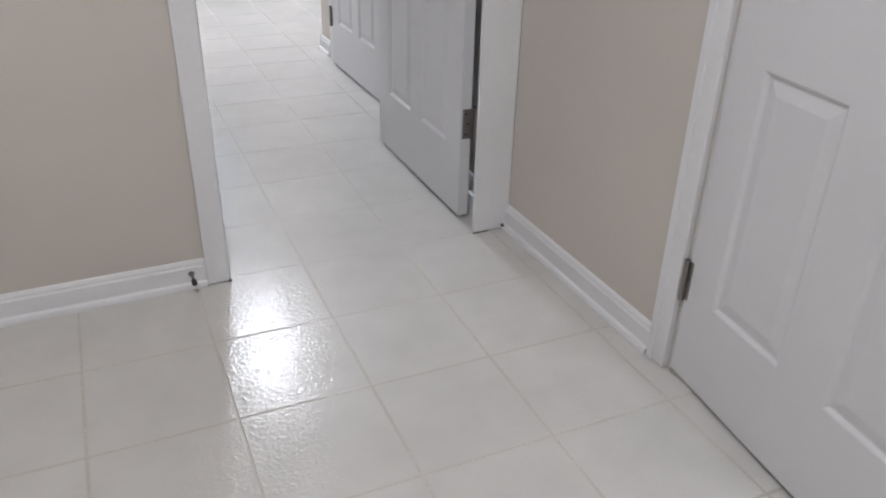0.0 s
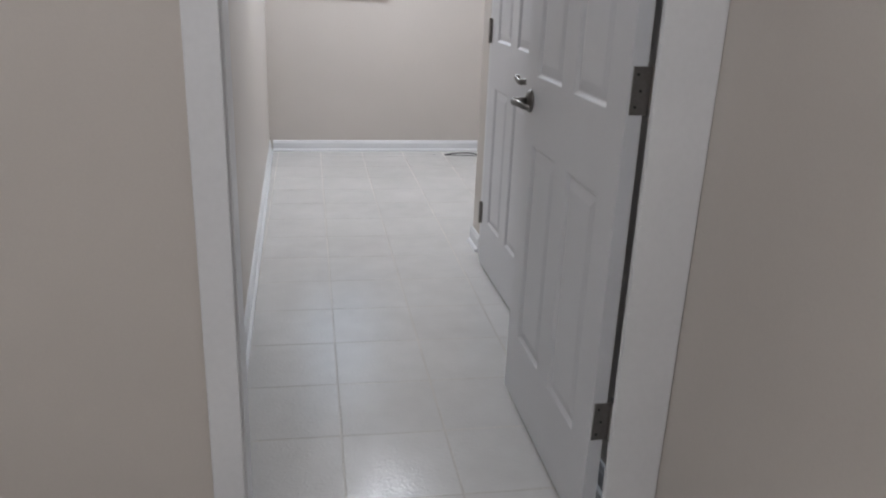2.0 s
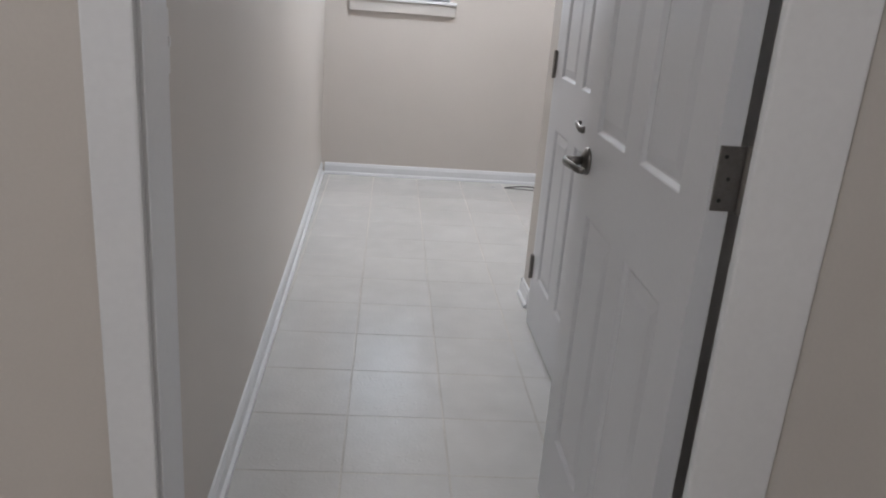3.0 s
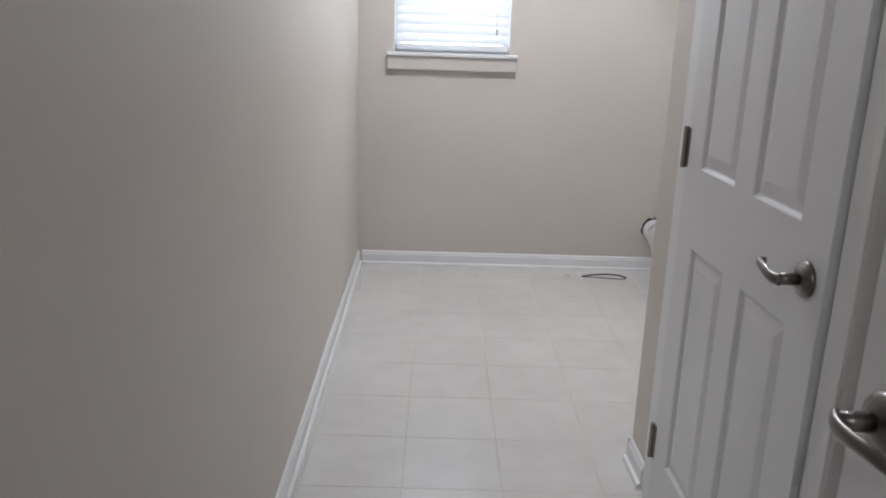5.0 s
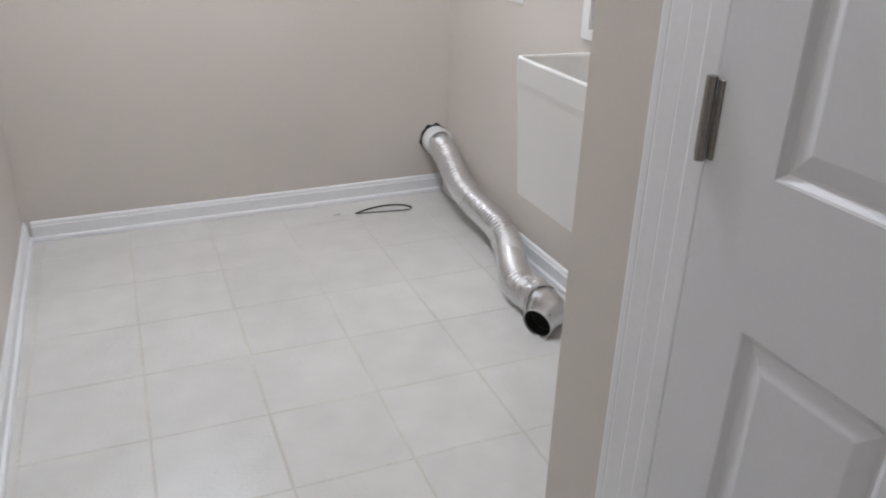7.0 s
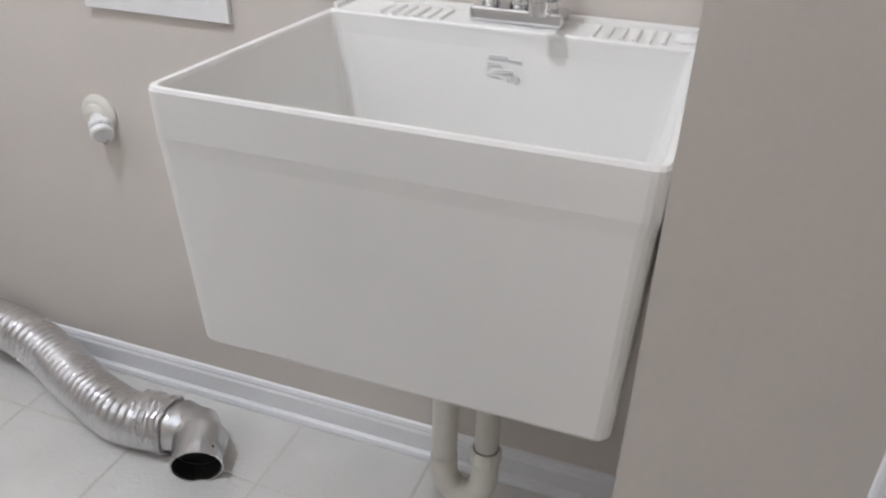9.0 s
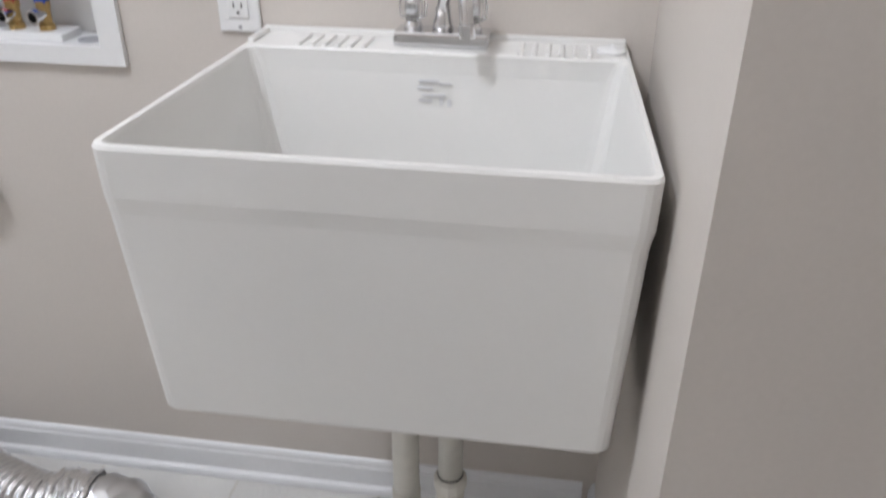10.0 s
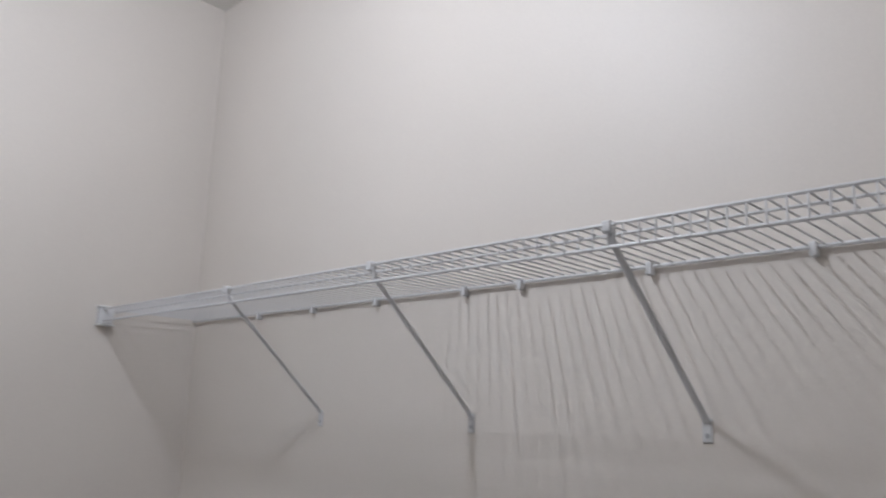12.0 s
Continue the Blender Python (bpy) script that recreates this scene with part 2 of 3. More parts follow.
def casing(parent, axis, face, out, a0, a1, top, w=0.062, t=0.018, sides=(1, 1), band=True):
    """Casing round an opening a0..a1 on a wall face; out is -1 or 1, the way it stands proud."""
    def strip(lo, hi, z0, z1, name):
        bm = bmesh.new()
        if axis == "x":
            box(face, face + out * t, lo, hi, z0, z1, 0.004, 2, bm)
        else:
            box(lo, hi, face, face + out * t, z0, z1, 0.004, 2, bm)
        part(name, bm, TRIM, parent)
    r = 0.005
    if sides[0]:
        strip(a0 - w - r, a0 - r, 0.002, top + r, "casing")
    if sides[1]:
        strip(a1 + r, a1 + r + w, 0.002, top + r, "casing")
    strip(a0 - w - r, a1 + w + r, top + r + 0.001, top + r + w, "head_casing")
    # raised outer band of the moulding
    for s, lo, hi in ((sides[0], a0 - w - r + 0.003, a0 - w - r + 0.022), (sides[1], a1 + r + w - 0.022, a1 + r + w - 0.003)):
        if s and band:
            bm = bmesh.new()
            if axis == "x":
                box(face + out * (t - 0.002), face + out * (t + 0.004), lo, hi, 0.003, top, 0.002, 2, bm)
            else:
                box(lo, hi, face + out * (t - 0.002), face + out * (t + 0.004), 0.003, top, 0.002, 2, bm)
            part("moulding", bm, TRIM, parent)


def door_leaf(name, m, width, height, label, lever=True, open_leaf=False, thick=0.035, low_top=0.840, st=0.112, mu=0.098, deep=1.0, mid=1.024):
    """A six-panel door: local x from the hinge, face at y 0 looking to -y, with hinges and levers."""
    root = thing(name, m=m, label=label, category="door", group="six-panel doors", kind="structure")
    pw = (width - 2 * st - mu) / 2
    cols = [0, st, st + pw, st + pw + mu, width - st, width]
    rows = [0, 0.225, low_top, 1.033, 1.665, 1.765, 1.915, height]
    bm = bmesh.new()
    for y, s in ((0, 1), (thick, -1)):
        for i in range(5):
            for j in range(7):
                if i in (1, 3) and j in (1, 3, 5):
                    continue
                c = [(cols[i], rows[j]), (cols[i + 1], rows[j]), (cols[i + 1], rows[j + 1]), (cols[i], rows[j + 1])]
                bm.faces.new([bm.verts.new((x, y, z)) for x, z in c])
    e = [(0, 0), (width, 0), (width, height), (0, height)]
    for (ax, az), (bx, bz) in zip(e, e[1:] + e[:1]):
        bm.faces.new([bm.verts.new(v) for v in ((ax, 0, az), (bx, 0, bz), (bx, thick, bz), (ax, thick, az))])
    bmesh.ops.remove_doubles(bm, verts=bm.verts, dist=1e-5)
    part("leaf", bm, DOOR, root)
    for y, s in ((0, 1), (thick, -1)):
        for i in (1, 3):
            for j in (1, 3, 5):
                bm = bmesh.new()
                x0, x1, z0, z1 = cols[i], cols[i + 1], rows[j], rows[j + 1]
                rings = []
                for ins, dep in ((0, 0), (0.003, 0.0015), (0.010, 0.0085), (0.014, 0.009), (0.038, 0.0025), (0.041, 0.002)):
                    rings.append([bm.verts.new((x, y + s * dep * deep, z)) for x, z in
                                  ((x0 + ins, z0 + ins), (x1 - ins, z0 + ins), (x1 - ins, z1 - ins), (x0 + ins, z1 - ins))])
                for a, b in zip(rings, rings[1:]):
                    for k in range(4):
                        bm.faces.new((a[k], a[(k + 1) % 4], b[(k + 1) % 4], b[k]))
                bm.faces.new(rings[-1])
                part("panel", bm, DOOR, root)
    # hinges
    for z in ((0.270, 1.038, 1.76) if open_leaf else (0.198, mid, 1.76)):
        bm = bmesh.new()
        if open_leaf:
            box(-0.0028, 0.0005, -0.012, 0.030, z, z + 0.098, 0.001, 1, bm)
            hinge = part("hinge", bm, HINGE, root, "dull nickel hinge with rounded leaf")
            for dz in (0.016, 0.049, 0.082):
                part("screw", turned(((0.0035, 0), (0.003, 0.0012), (0, 0.0010)), (-0.0025, 0.019 if dz != 0.049 else 0.011, z + dz), (-1, 0, 0), 8), DARK, hinge)
            part("knuckle", sweep([(-0.006, -0.015, z - 0.002), (-0.006, -0.015, z + 0.1)], 0.0068, 10), HINGE, hinge)
            bm = box(-0.004, 0.026, -0.0235, -0.0205, z, z + 0.098, 0.0008, 1)
            part("frame_leaf", bm, HINGE, hinge)
        else:
            sweep([(-0.003, -0.007, z - 0.003), (-0.003, -0.007, z + 0.101)], 0.0066, 10, bm)
            hinge = part("hinge", bm, HINGE, root, "dull nickel hinge")
            part("leaf_edge", box(0.003, 0.013, -0.003, 0.0005, z, z + 0.098, 0.0008, 1), HINGE, hinge)
            part("leaf_edge", box(-0.019, -0.009, -0.003, 0.0005, z, z + 0.098, 0.0008, 1), HINGE, hinge)
    # lever sets on both faces
    if lever:
        hx, hz, dip = width - 0.062, 0.958 if open_leaf else 0.942, 0.004 if open_leaf else 0.0
        for y, s in ((0, -1), (thick, 1)):
            rose = part("rosette", turned(((0.033, 0), (0.033, 0.004), (0.030, 0.009), (0.018, 0.013), (0.013, 0.016)), (hx, y, hz), (0, s, 0), 28), NICKEL, root, "satin nickel rosette", True)
            part("neck", sweep([(hx, y + s * 0.012, hz), (hx, y + s * 0.052, hz)], [0.0115, 0.0105], 16), NICKEL, rose, smooth=True)
            line = curve([(hx + 0.008, y + s * 0.050, hz), (hx - 0.010, y + s * 0.057, hz), (hx - 0.036, y + s * 0.058, hz + 0.005 - dip),
                          (hx - 0.068, y + s * 0.054, hz + 0.008 - 1.6 * dip), (hx - 0.090, y + s * 0.046, hz + 0.006 - 1.9 * dip), (hx - 0.098, y + s * 0.032, hz + 0.004 - 2 * dip)], 6)
            n = len(line)
            part("lever", sweep(line, [0.0110 - 0.0035 * k / n for k in range(n)], 14, flat=(0.6, 1.0)), NICKEL, rose, smooth=True)
    return root


# ---- structure ----
WX_A, WX_H, WX_S = 0.998, 1.095, 1.815     # entry right wall, hall right wall, sink wall
Y_N, Y_F = 2.371, 4.57                    # nook side wall, far wall
OP0, OP1 = 0.094, 0.938                   # entry doorway
HEAD = 2.055

floor = tagged(part("floor", box(-2.3, 2.0, -3.5, 4.75, -0.12, -0.0008), GROUT), "cream vinyl tile floor with grey joints", "floor", kind="structure")
ceiling = tagged(part("ceiling", box(-2.3, 2.0, -3.5, 4.75, CEIL, CEIL + 0.1), CEILING), "white painted ceiling", "ceiling", kind="structure")

w = wall("wall_entry", "y", 0.0, 0.115, -2.1, WX_A, CEIL, [(OP0 - 0.018, OP1 + 0.018, 0, HEAD + 0.018)])
tagged(w, "greige painted wall with a cased doorway", "wall")
tagged(wall("wall_entry_right", "x", WX_A, WX_A + 0.11, -3.2, 0.115, CEIL, [(-1.625, -0.842, 0, HEAD)]), "greige painted wall with a door standing ajar", "wall")
tagged(wall("wall_entry_left", "x", -2.1, -2.22, -3.2, 0.115, CEIL), "greige painted wall", "wall")
tagged(wall("wall_entry_back", "y", -3.2, -3.32, -2.22, WX_S + 0.12, CEIL), "greige painted wall", "wall")
tagged(wall("wall_hall_left", "x", 0.0, -0.12, 0.115, Y_F, CEIL), "greige painted wall with a light switch", "wall")
WX_J, Y_J = 1.002, 1.06                   # the stretch behind the open door stands forward, added unseen to darken the gap
tagged(wall("wall_hall_shade_jog", "x", WX_J, WX_H + 0.11, 0.115, Y_J, CEIL), "greige painted wall set forward, unseen, to darken the gap behind the open door", "wall")
tagged(wall("wall_hall_right", "x", WX_H, WX_H + 0.11, Y_J, Y_N - 0.11, CEIL, [(1.266, 2.046, 0, HEAD)]), "greige painted wall with a closed closet door", "wall")
Y_N2 = 2.338                              # the nook's side wall runs a little out of square
bm = bmesh.new()
foot = [bm.verts.new((*p, 0)) for p in ((WX_H, Y_N), (WX_S, Y_N2), (WX_S, Y_N - 0.13), (WX_H, Y_N - 0.11))]
head = [bm.verts.new((v.co.x, v.co.y, CEIL)) for v in foot]
bm.faces.new(foot[::-1])
bm.faces.new(head)
for k in range(4):
    bm.faces.new((foot[k], foot[(k + 1) % 4], head[(k + 1) % 4], head[k]))
tagged(part("wall_nook_side", bm, PAINT), kind="structure")
tagged(bpy.data.objects["wall_nook_side"], "greige painted wall beside the utility sink", "wall")
tagged(wall("wall_sink", "x", WX_S, WX_S + 0.12, -3.2, Y_F, CEIL, [(3.215, 3.462, 0.922, 1.088)]), "greige painted wall behind the sink and shelf", "wall")
WIN = (0.197, 0.843, 1.235, 2.15)
tagged(wall("wall_far", "y", Y_F, Y_F + 0.13, -0.12, WX_S + 0.12, CEIL, [WIN]), "greige painted wall with a small window", "wall")

for p, q, n in (((-2.1, 0), (OP0 - 0.067, 0), (0, -1)), ((WX_A, -0.772), (WX_A, -0.001), (-1, 0)), ((WX_A, -3.2), (WX_A, -1.69), (-1, 0)),
                ((-2.1, -3.2), (-2.1, -0.025), (1, 0)), ((-2.07, -3.2), (WX_A - 0.025, -3.2), (0, 1)),
                ((0, 0.115), (0, Y_F), (1, 0)), ((WX_J, 0.116), (WX_J, Y_J), (-1, 0)), ((WX_H, Y_J), (WX_H, 1.198), (-1, 0)), ((WX_H, 2.203), (WX_H, Y_N + 0.012), (-1, 0)),
                ((WX_H - 0.012, Y_N), (WX_S, Y_N2), (0, 1)), ((WX_S, Y_N2 + 0.025), (WX_S, Y_F), (-1, 0)), ((0.025, Y_F), (WX_S - 0.025, Y_F), (0, -1))):
    baseboard(p, q, n)

# entry doorway: jambs, stops and casings
fr = thing("door_frame", (0.48, 0, 0), "white painted door frame with moulded casing", "door frame", kind="structure")
casing(fr, "y", 0.0, -1, OP0, OP1, HEAD, sides=(1, 0), band=False)
part("casing", box(0.872, WX_A - 0.001, -0.017, -0.0005, 0.002, HEAD + 0.07, 0.004, 2), TRIM, fr)
part("foot_gap", box(0.868, 0.925, -0.0195, -0.017, 0.0005, 0.003), CAULK, fr, "dark open joint at the casing's foot")
casing(fr, "y", 0.115, 1, OP0, OP1, HEAD, sides=(1, 0))
part("jamb", box(OP0 - 0.018, OP0, 0.0005, 0.1145, 0.002, HEAD, 0.001, 1), TRIM, fr)
part("jamb", box(OP1, OP1 + 0.018, 0.0005, 0.1145, 0.002, HEAD, 0.001, 1), TRIM, fr)
part("head_jamb", box(OP0 - 0.018, OP1 + 0.018, 0.0005, 0.1145, HEAD, HEAD + 0.018, 0.001, 1), TRIM, fr)

fr2 = thing("door_frame", (WX_H, 1.65, 0), "white painted closet door frame with moulded casing", "door frame", kind="structure")
casing(fr2, "x", WX_H, -1, 1.266 + 0.012, 2.046, HEAD - 0.015, w=0.07, t=0.030, sides=(1, 0))
for y0, y1, t in ((2.050, 2.086, 0.030), (2.089, 2.130, 0.021), (2.134, 2.176, 0.014), (2.181, 2.202, 0.008)):
    part("casing", box(WX_H - t, WX_H - 0.0005, y0, y1, 0.002, HEAD + 0.06, 0.004, 2), TRIM, fr2)
part("casing_groove", box(WX_H - 0.005, WX_H - 0.0005, 2.052, 2.200, 0.002, HEAD + 0.058), TRIM, fr2)
part("jamb", box(WX_H - 0.028, WX_H + 0.1, 1.266, 1.271, 0.002, HEAD - 0.02), TRIM, fr2)
part("jamb", box(WX_H - 0.028, WX_H + 0.1, 2.042, 2.046, 0.002, HEAD - 0.02), TRIM, fr2)
fr3 = thing("door_frame", (WX_A, -1.23, 0), "white painted door frame with moulded casing", "door frame", kind="structure")
casing(fr3, "x", WX_A, -1, -1.62 + 0.012, -0.842, HEAD - 0.015)
part("jamb", box(WX_A + 0.0005, WX_A + 0.1, -0.8440, -0.842, 0.002, HEAD - 0.02), TRIM, fr3)
part("threshold", box(WX_A - 0.006, WX_A + 0.06, -1.61, -0.85, 0.0, 0.007, 0.003, 2), GROUT, fr3, "low flat threshold strip")

door_leaf("door_1", pose(0.905, 0.100, 0.013, 0, 0, 89.3), 0.760, 2.03, "white six-panel door standing open with satin nickel lever", open_leaf=True)
door_leaf("door_2", pose(WX_H - 0.040, 2.038, 0.013, 0, 0, -90), 0.752, 2.02, "white six-panel closet door, closed, with satin nickel lever")
door_leaf("door_3", pose(WX_A - 0.004, -0.850, 0.013, 0, 0, -96.5), 0.755, 2.02, "white six-panel door standing slightly ajar, with nickel hinges", low_top=0.765, st=0.100, mu=0.125, deep=0.8, mid=0.998)


# ---- window ----
def window():
    x0, x1, z0, z1 = WIN
    win = thing("window_1", ((x0 + x1) / 2, Y_F, z0), "small white window with a lowered white slatted blind", "window", kind="structure")
    yg = Y_F + 0.095
    frame_bm = bmesh.new()
    for a in ((x0, x0 + 0.04, z0, z1), (x1 - 0.04, x1, z0, z1), (x0 + 0.04, x1 - 0.04, z0, z0 + 0.045), (x0 + 0.04, x1 - 0.04, z1 - 0.045, z1), (x0 + 0.04, x1 - 0.04, (z0 + z1) / 2 - 0.02, (z0 + z1) / 2 + 0.02)):
        box(a[0], a[1], yg - 0.02, yg + 0.03, a[2], a[3], 0.003, 1, frame_bm)
    part("window_frame", frame_bm, TRIM, win)
    for a, b in ((z0 + 0.045, (z0 + z1) / 2 - 0.02), ((z0 + z1) / 2 + 0.02, z1 - 0.045)):
        p = part("pane", box(x0 + 0.04, x1 - 0.04, yg, yg + 0.004, a, b), PANE, win)
        p.visible_shadow = False
    for a in ((x0 + 0.0003, x0 + 0.003, z0 + 0.0005, z1 - 0.003), (x1 - 0.003, x1 - 0.0003, z0 + 0.0005, z1 - 0.003), (x0 + 0.0003, x1 - 0.0003, z1 - 0.003, z1 - 0.0003)):
        part("reveal_liner", box(a[0], a[1], Y_F + 0.001, yg - 0.021, a[2], a[3]), TRIM, win)
    part("window_sill", box(x0 - 0.038, x1 + 0.044, Y_F - 0.044, Y_F + 0.075, z0 - 0.020, z0, 0.005, 3), TRIM, win)
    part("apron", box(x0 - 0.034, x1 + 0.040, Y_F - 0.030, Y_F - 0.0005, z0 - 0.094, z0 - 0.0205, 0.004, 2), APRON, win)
    bl = thing("window_blind", ((x0 + x1) / 2, Y_F + 0.045, z0), "white slatted window blind, lowered with slats tilted nearly shut", "blind")
    yb = Y_F + 0.040
    part("bottom_rail", box(x0 + 0.012, x1 - 0.012, yb - 0.024, yb + 0.022, z0 + 0.012, z0 + 0.046, 0.005, 3), SLAT, bl)
    part("head_rail", box(x0 + 0.006, x1 - 0.006, yb - 0.026, yb + 0.028, z1 - 0.05, z1 - 0.003, 0.003, 1), PLASTIC, bl)
    bm = bmesh.new()
    section = [(-0.025, -0.0012), (-0.012, 0.0012), (0, 0.002), (0.012, 0.0012), (0.025, -0.0012)]
    loops = []
    for x in (x0 + 0.013, x1 - 0.014):
        loops.append([bm.verts.new((x, a, b)) for a, b in section] + [bm.verts.new((x, a, b - 0.0028)) for a, b in section[::-1]])
    for k in range(10):
        bm.faces.new((loops[0][k], loops[0][(k + 1) % 10], loops[1][(k + 1) % 10], loops[1][k]))
    bm.faces.new(loops[0])
    bm.faces.new(loops[1][::-1])
    OFF_bl = OFF[bl.name]
    OFF[bl.name] = Vector((0, 0, 0))
    slat = part("slat", bm, SLAT, bl)
    OFF[bl.name] = OFF_bl
    first, pitch, n = z0 + 0.076, 0.0485, 16
    tilt = 70
    slat.matrix_basis = Matrix.Translation(Vector((0, yb, first)) - OFF_bl) @ Matrix.Rotation(radians(tilt), 4, "X")
    for k in range(1, n):
        again(slat, bl, Matrix.Translation(Vector((0, yb, first + pitch * k)) - OFF_bl) @ Matrix.Rotation(radians(tilt + random.uniform(-2, 2)), 4, "X"))
    for x in (x0 + 0.13, x1 - 0.13):
        part("ladder_cord", sweep([(x, yb - 0.0255, z0 + 0.04), (x, yb - 0.0255, z1 - 0.05)], 0.0014, 6), PLASTIC, bl)
    part("tilt_wand", sweep([(x1 - 0.075, yb - 0.034, z0 + 0.135), (x1 - 0.075, yb - 0.034, z1 - 0.06)], 0.0022, 8), PLASTIC, bl)
    part("tassel", turned(((0.003, 0), (0.006, 0.004), (0.0065, 0.03), (0.003, 0.036)), (x1 - 0.075, yb - 0.034, z0 + 0.100), (0, 0, 1), 10), INK, bl)


window()


# ---- ceiling lights ----
def ceiling_light(x, y):
    lamp = thing("ceiling_light", (x, y, CEIL), "flush round ceiling light with opal glass and nickel rim", "ceiling light", "ceiling lights")
    part("canopy", turned(((0.17, 0.0), (0.17, -0.018), (0.155, -0.026)), (x, y, CEIL), (0, 0, 1), 36), NICKEL, lamp, "satin nickel rim", True)
    g = part("glass_shade", turned([(0.150 * math.cos(a), -0.03 - 0.085 * math.sin(a)) for a in (0, 0.2, 0.45, 0.7, 0.95, 1.2, 1.4, 1.55)], (x, y, CEIL), (0, 0, 1), 36), LAMPGLASS, lamp, smooth=True)
    g.visible_shadow = False


ceiling_light(*LAMP)
ceiling_light(*LAMP_A)


# ---- utility sink ----
def ring_loft(bm, rings):
    V = [[bm.verts.new(p) for p in r] for r in rings]
    n = len(V[0])
    for a, b in zip(V, V[1:]):
        for k in range(n):
            bm.faces.new((a[k], a[(k + 1) % n], b[(k + 1) % n], b[k]))
    return V


def rounded(x0, x1, y0, y1, z, r, n=4):
    out = []
    for cx, cy, a0 in ((x1 - r, y1 - r, 0), (x0 + r, y1 - r, 90), (x0 + r, y0 + r, 180), (x1 - r, y0 + r, 270)):
        for k in range(n + 1):
            a = radians(a0 + 90 * k / n)
            out.append((cx + r * math.cos(a), cy + r * math.sin(a), z))
    return out


def utility_sink():
    xf, xb, ya, yb_, zr = 1.258, 1.812, 2.376, 2.910, 0.984
    deck = 1.715
    s = thing("utility_sink", (1.55, 2.64, 0.66), "white moulded plastic wall-hung utility sink with chrome faucet", "utility sink")
    bm = bmesh.new()
    # outside: rim band, step under it, tapering body, bottom
    outer = [rounded(xf + 0.002, xb, ya + 0.002, yb_ - 0.002, zr - 0.001, 0.016), rounded(xf, xb, ya, yb_, zr - 0.005, 0.017),
             rounded(xf + 0.001, xb, ya + 0.001, yb_ - 0.001, zr - 0.056, 0.017), rounded(xf + 0.0032, xb, ya + 0.004, yb_ - 0.002, zr - 0.074, 0.017),
             rounded(xf + 0.016, xb - 0.03, ya + 0.014, yb_ - 0.006, 0.655, 0.016), rounded(xf + 0.019, xb - 0.033, ya + 0.018, yb_ - 0.010, 0.650, 0.014)]
    V = ring_loft(bm, outer)
    bm.faces.new(V[-1][::-1])
    # inside: thin rim, sloping bowl
    inner = [rounded(xf + 0.008, deck, ya + 0.008, yb_ - 0.008, zr - 0.001, 0.014), rounded(xf + 0.010, deck - 0.001, ya + 0.010, yb_ - 0.010, zr - 0.006, 0.014),
             rounded(xf + 0.012, deck - 0.003, ya + 0.013, yb_ - 0.013, zr - 0.03, 0.02),
             rounded(xf + 0.028, deck - 0.045, ya + 0.034, yb_ - 0.034, 0.705, 0.035), rounded(xf + 0.045, deck - 0.062, ya + 0.050, yb_ - 0.050, 0.688, 0.03)]
    U = ring_loft(bm, inner)
    bm.faces.new(U[-1])
    # rim strip between outer and inner loops, on the three free sides
    n = len(V[0])
    for k in range(n):
        bm.faces.new((V[0][k], V[0][(k + 1) % n], U[0][(k + 1) % n], U[0][k]))
    fall = 0.018
    for v in bm.verts:
        if v.co.z > zr - 0.08:
            v.co.z -= fall * min(1.0, max(0.0, (v.co.x - xf) / (deck - xf)))
    # the free end flares towards the wall and the rim
    for v in bm.verts:
        if v.co.y > (ya + yb_) / 2:
            up = min(1.0, max(0.0, (v.co.z - 0.65) / 0.27))
            v.co.y += (0.008 + 0.024 * (v.co.x - xf) / (xb - xf)) * up
    basin = part("basin", bm, TUB, s, smooth=False)
    zr -= fall
    # deck: flat ledge a little below the rim, with raised lips at the ends and the wall
    bm = bmesh.new()
    box(deck - 0.0012, xb, ya + 0.004, yb_ + 0.024, zr - 0.012, zr + 0.0015, 0.005, 3, bm)
    part("deck", bm, TUB, s)
    part("back_lip", box(xb - 0.012, xb + 0.001, ya + 0.003, yb_ + 0.027, zr - 0.02, zr + 0.010, 0.004, 2), TUB, s)
    part("end_lip", box(deck + 0.012, xb - 0.004, yb_ + 0.016, yb_ + 0.026, zr - 0.02, zr + 0.009, 0.004, 2), TUB, s)
    for y0, k in ((2.755, 6), (2.430, 6)):
        for i in range(k):
            y = y0 + i * 0.0195
            bm = box(deck + 0.006, deck + 0.072, y, y + 0.008, zr - 0.004, zr + 0.0055, 0.003, 2)
            part("rib", bm, TUB, s)
    part("cap", turned(((0.021, 0), (0.021, 0.004), (0.017, 0.007), (0.008, 0.008), (0.006, 0.011), (0.0, 0.012)), (deck + 0.045, 2.402, zr + 0.0005), (0, 0, 1), 20), PLASTIC, s, "round white hole cap", True)
    # printed care marks: plain bars
    for dy, dz, wd, ht in ((0.0, 0.0, 0.030, 0.005), (0.002, -0.010, 0.022, 0.004), (-0.030, -0.004, 0.018, 0.003), (-0.005, -0.020, 0.034, 0.004), (-0.030, -0.026, 0.006, 0.010), (-0.042, -0.027, 0.006, 0.011), (0.0, -0.028, 0.020, 0.003)):
        xx = deck - 0.003 - 0.0425 * (0.947 - (0.930 + dz)) / 0.242
        part("printed_mark", box(xx - 0.0016, xx + 0.001, 2.674 + dy - wd, 2.674 + dy, 0.930 + dz - ht, 0.930 + dz), PRINT, s)
    part("drain", turned(((0.045, 0), (0.045, 0.002), (0.030, 0.001), (0.0, 0.0005)), (1.50, 2.64, 0.6885), (0, 0, 1), 24), CHROME, s, "chrome drain")


utility_sink()


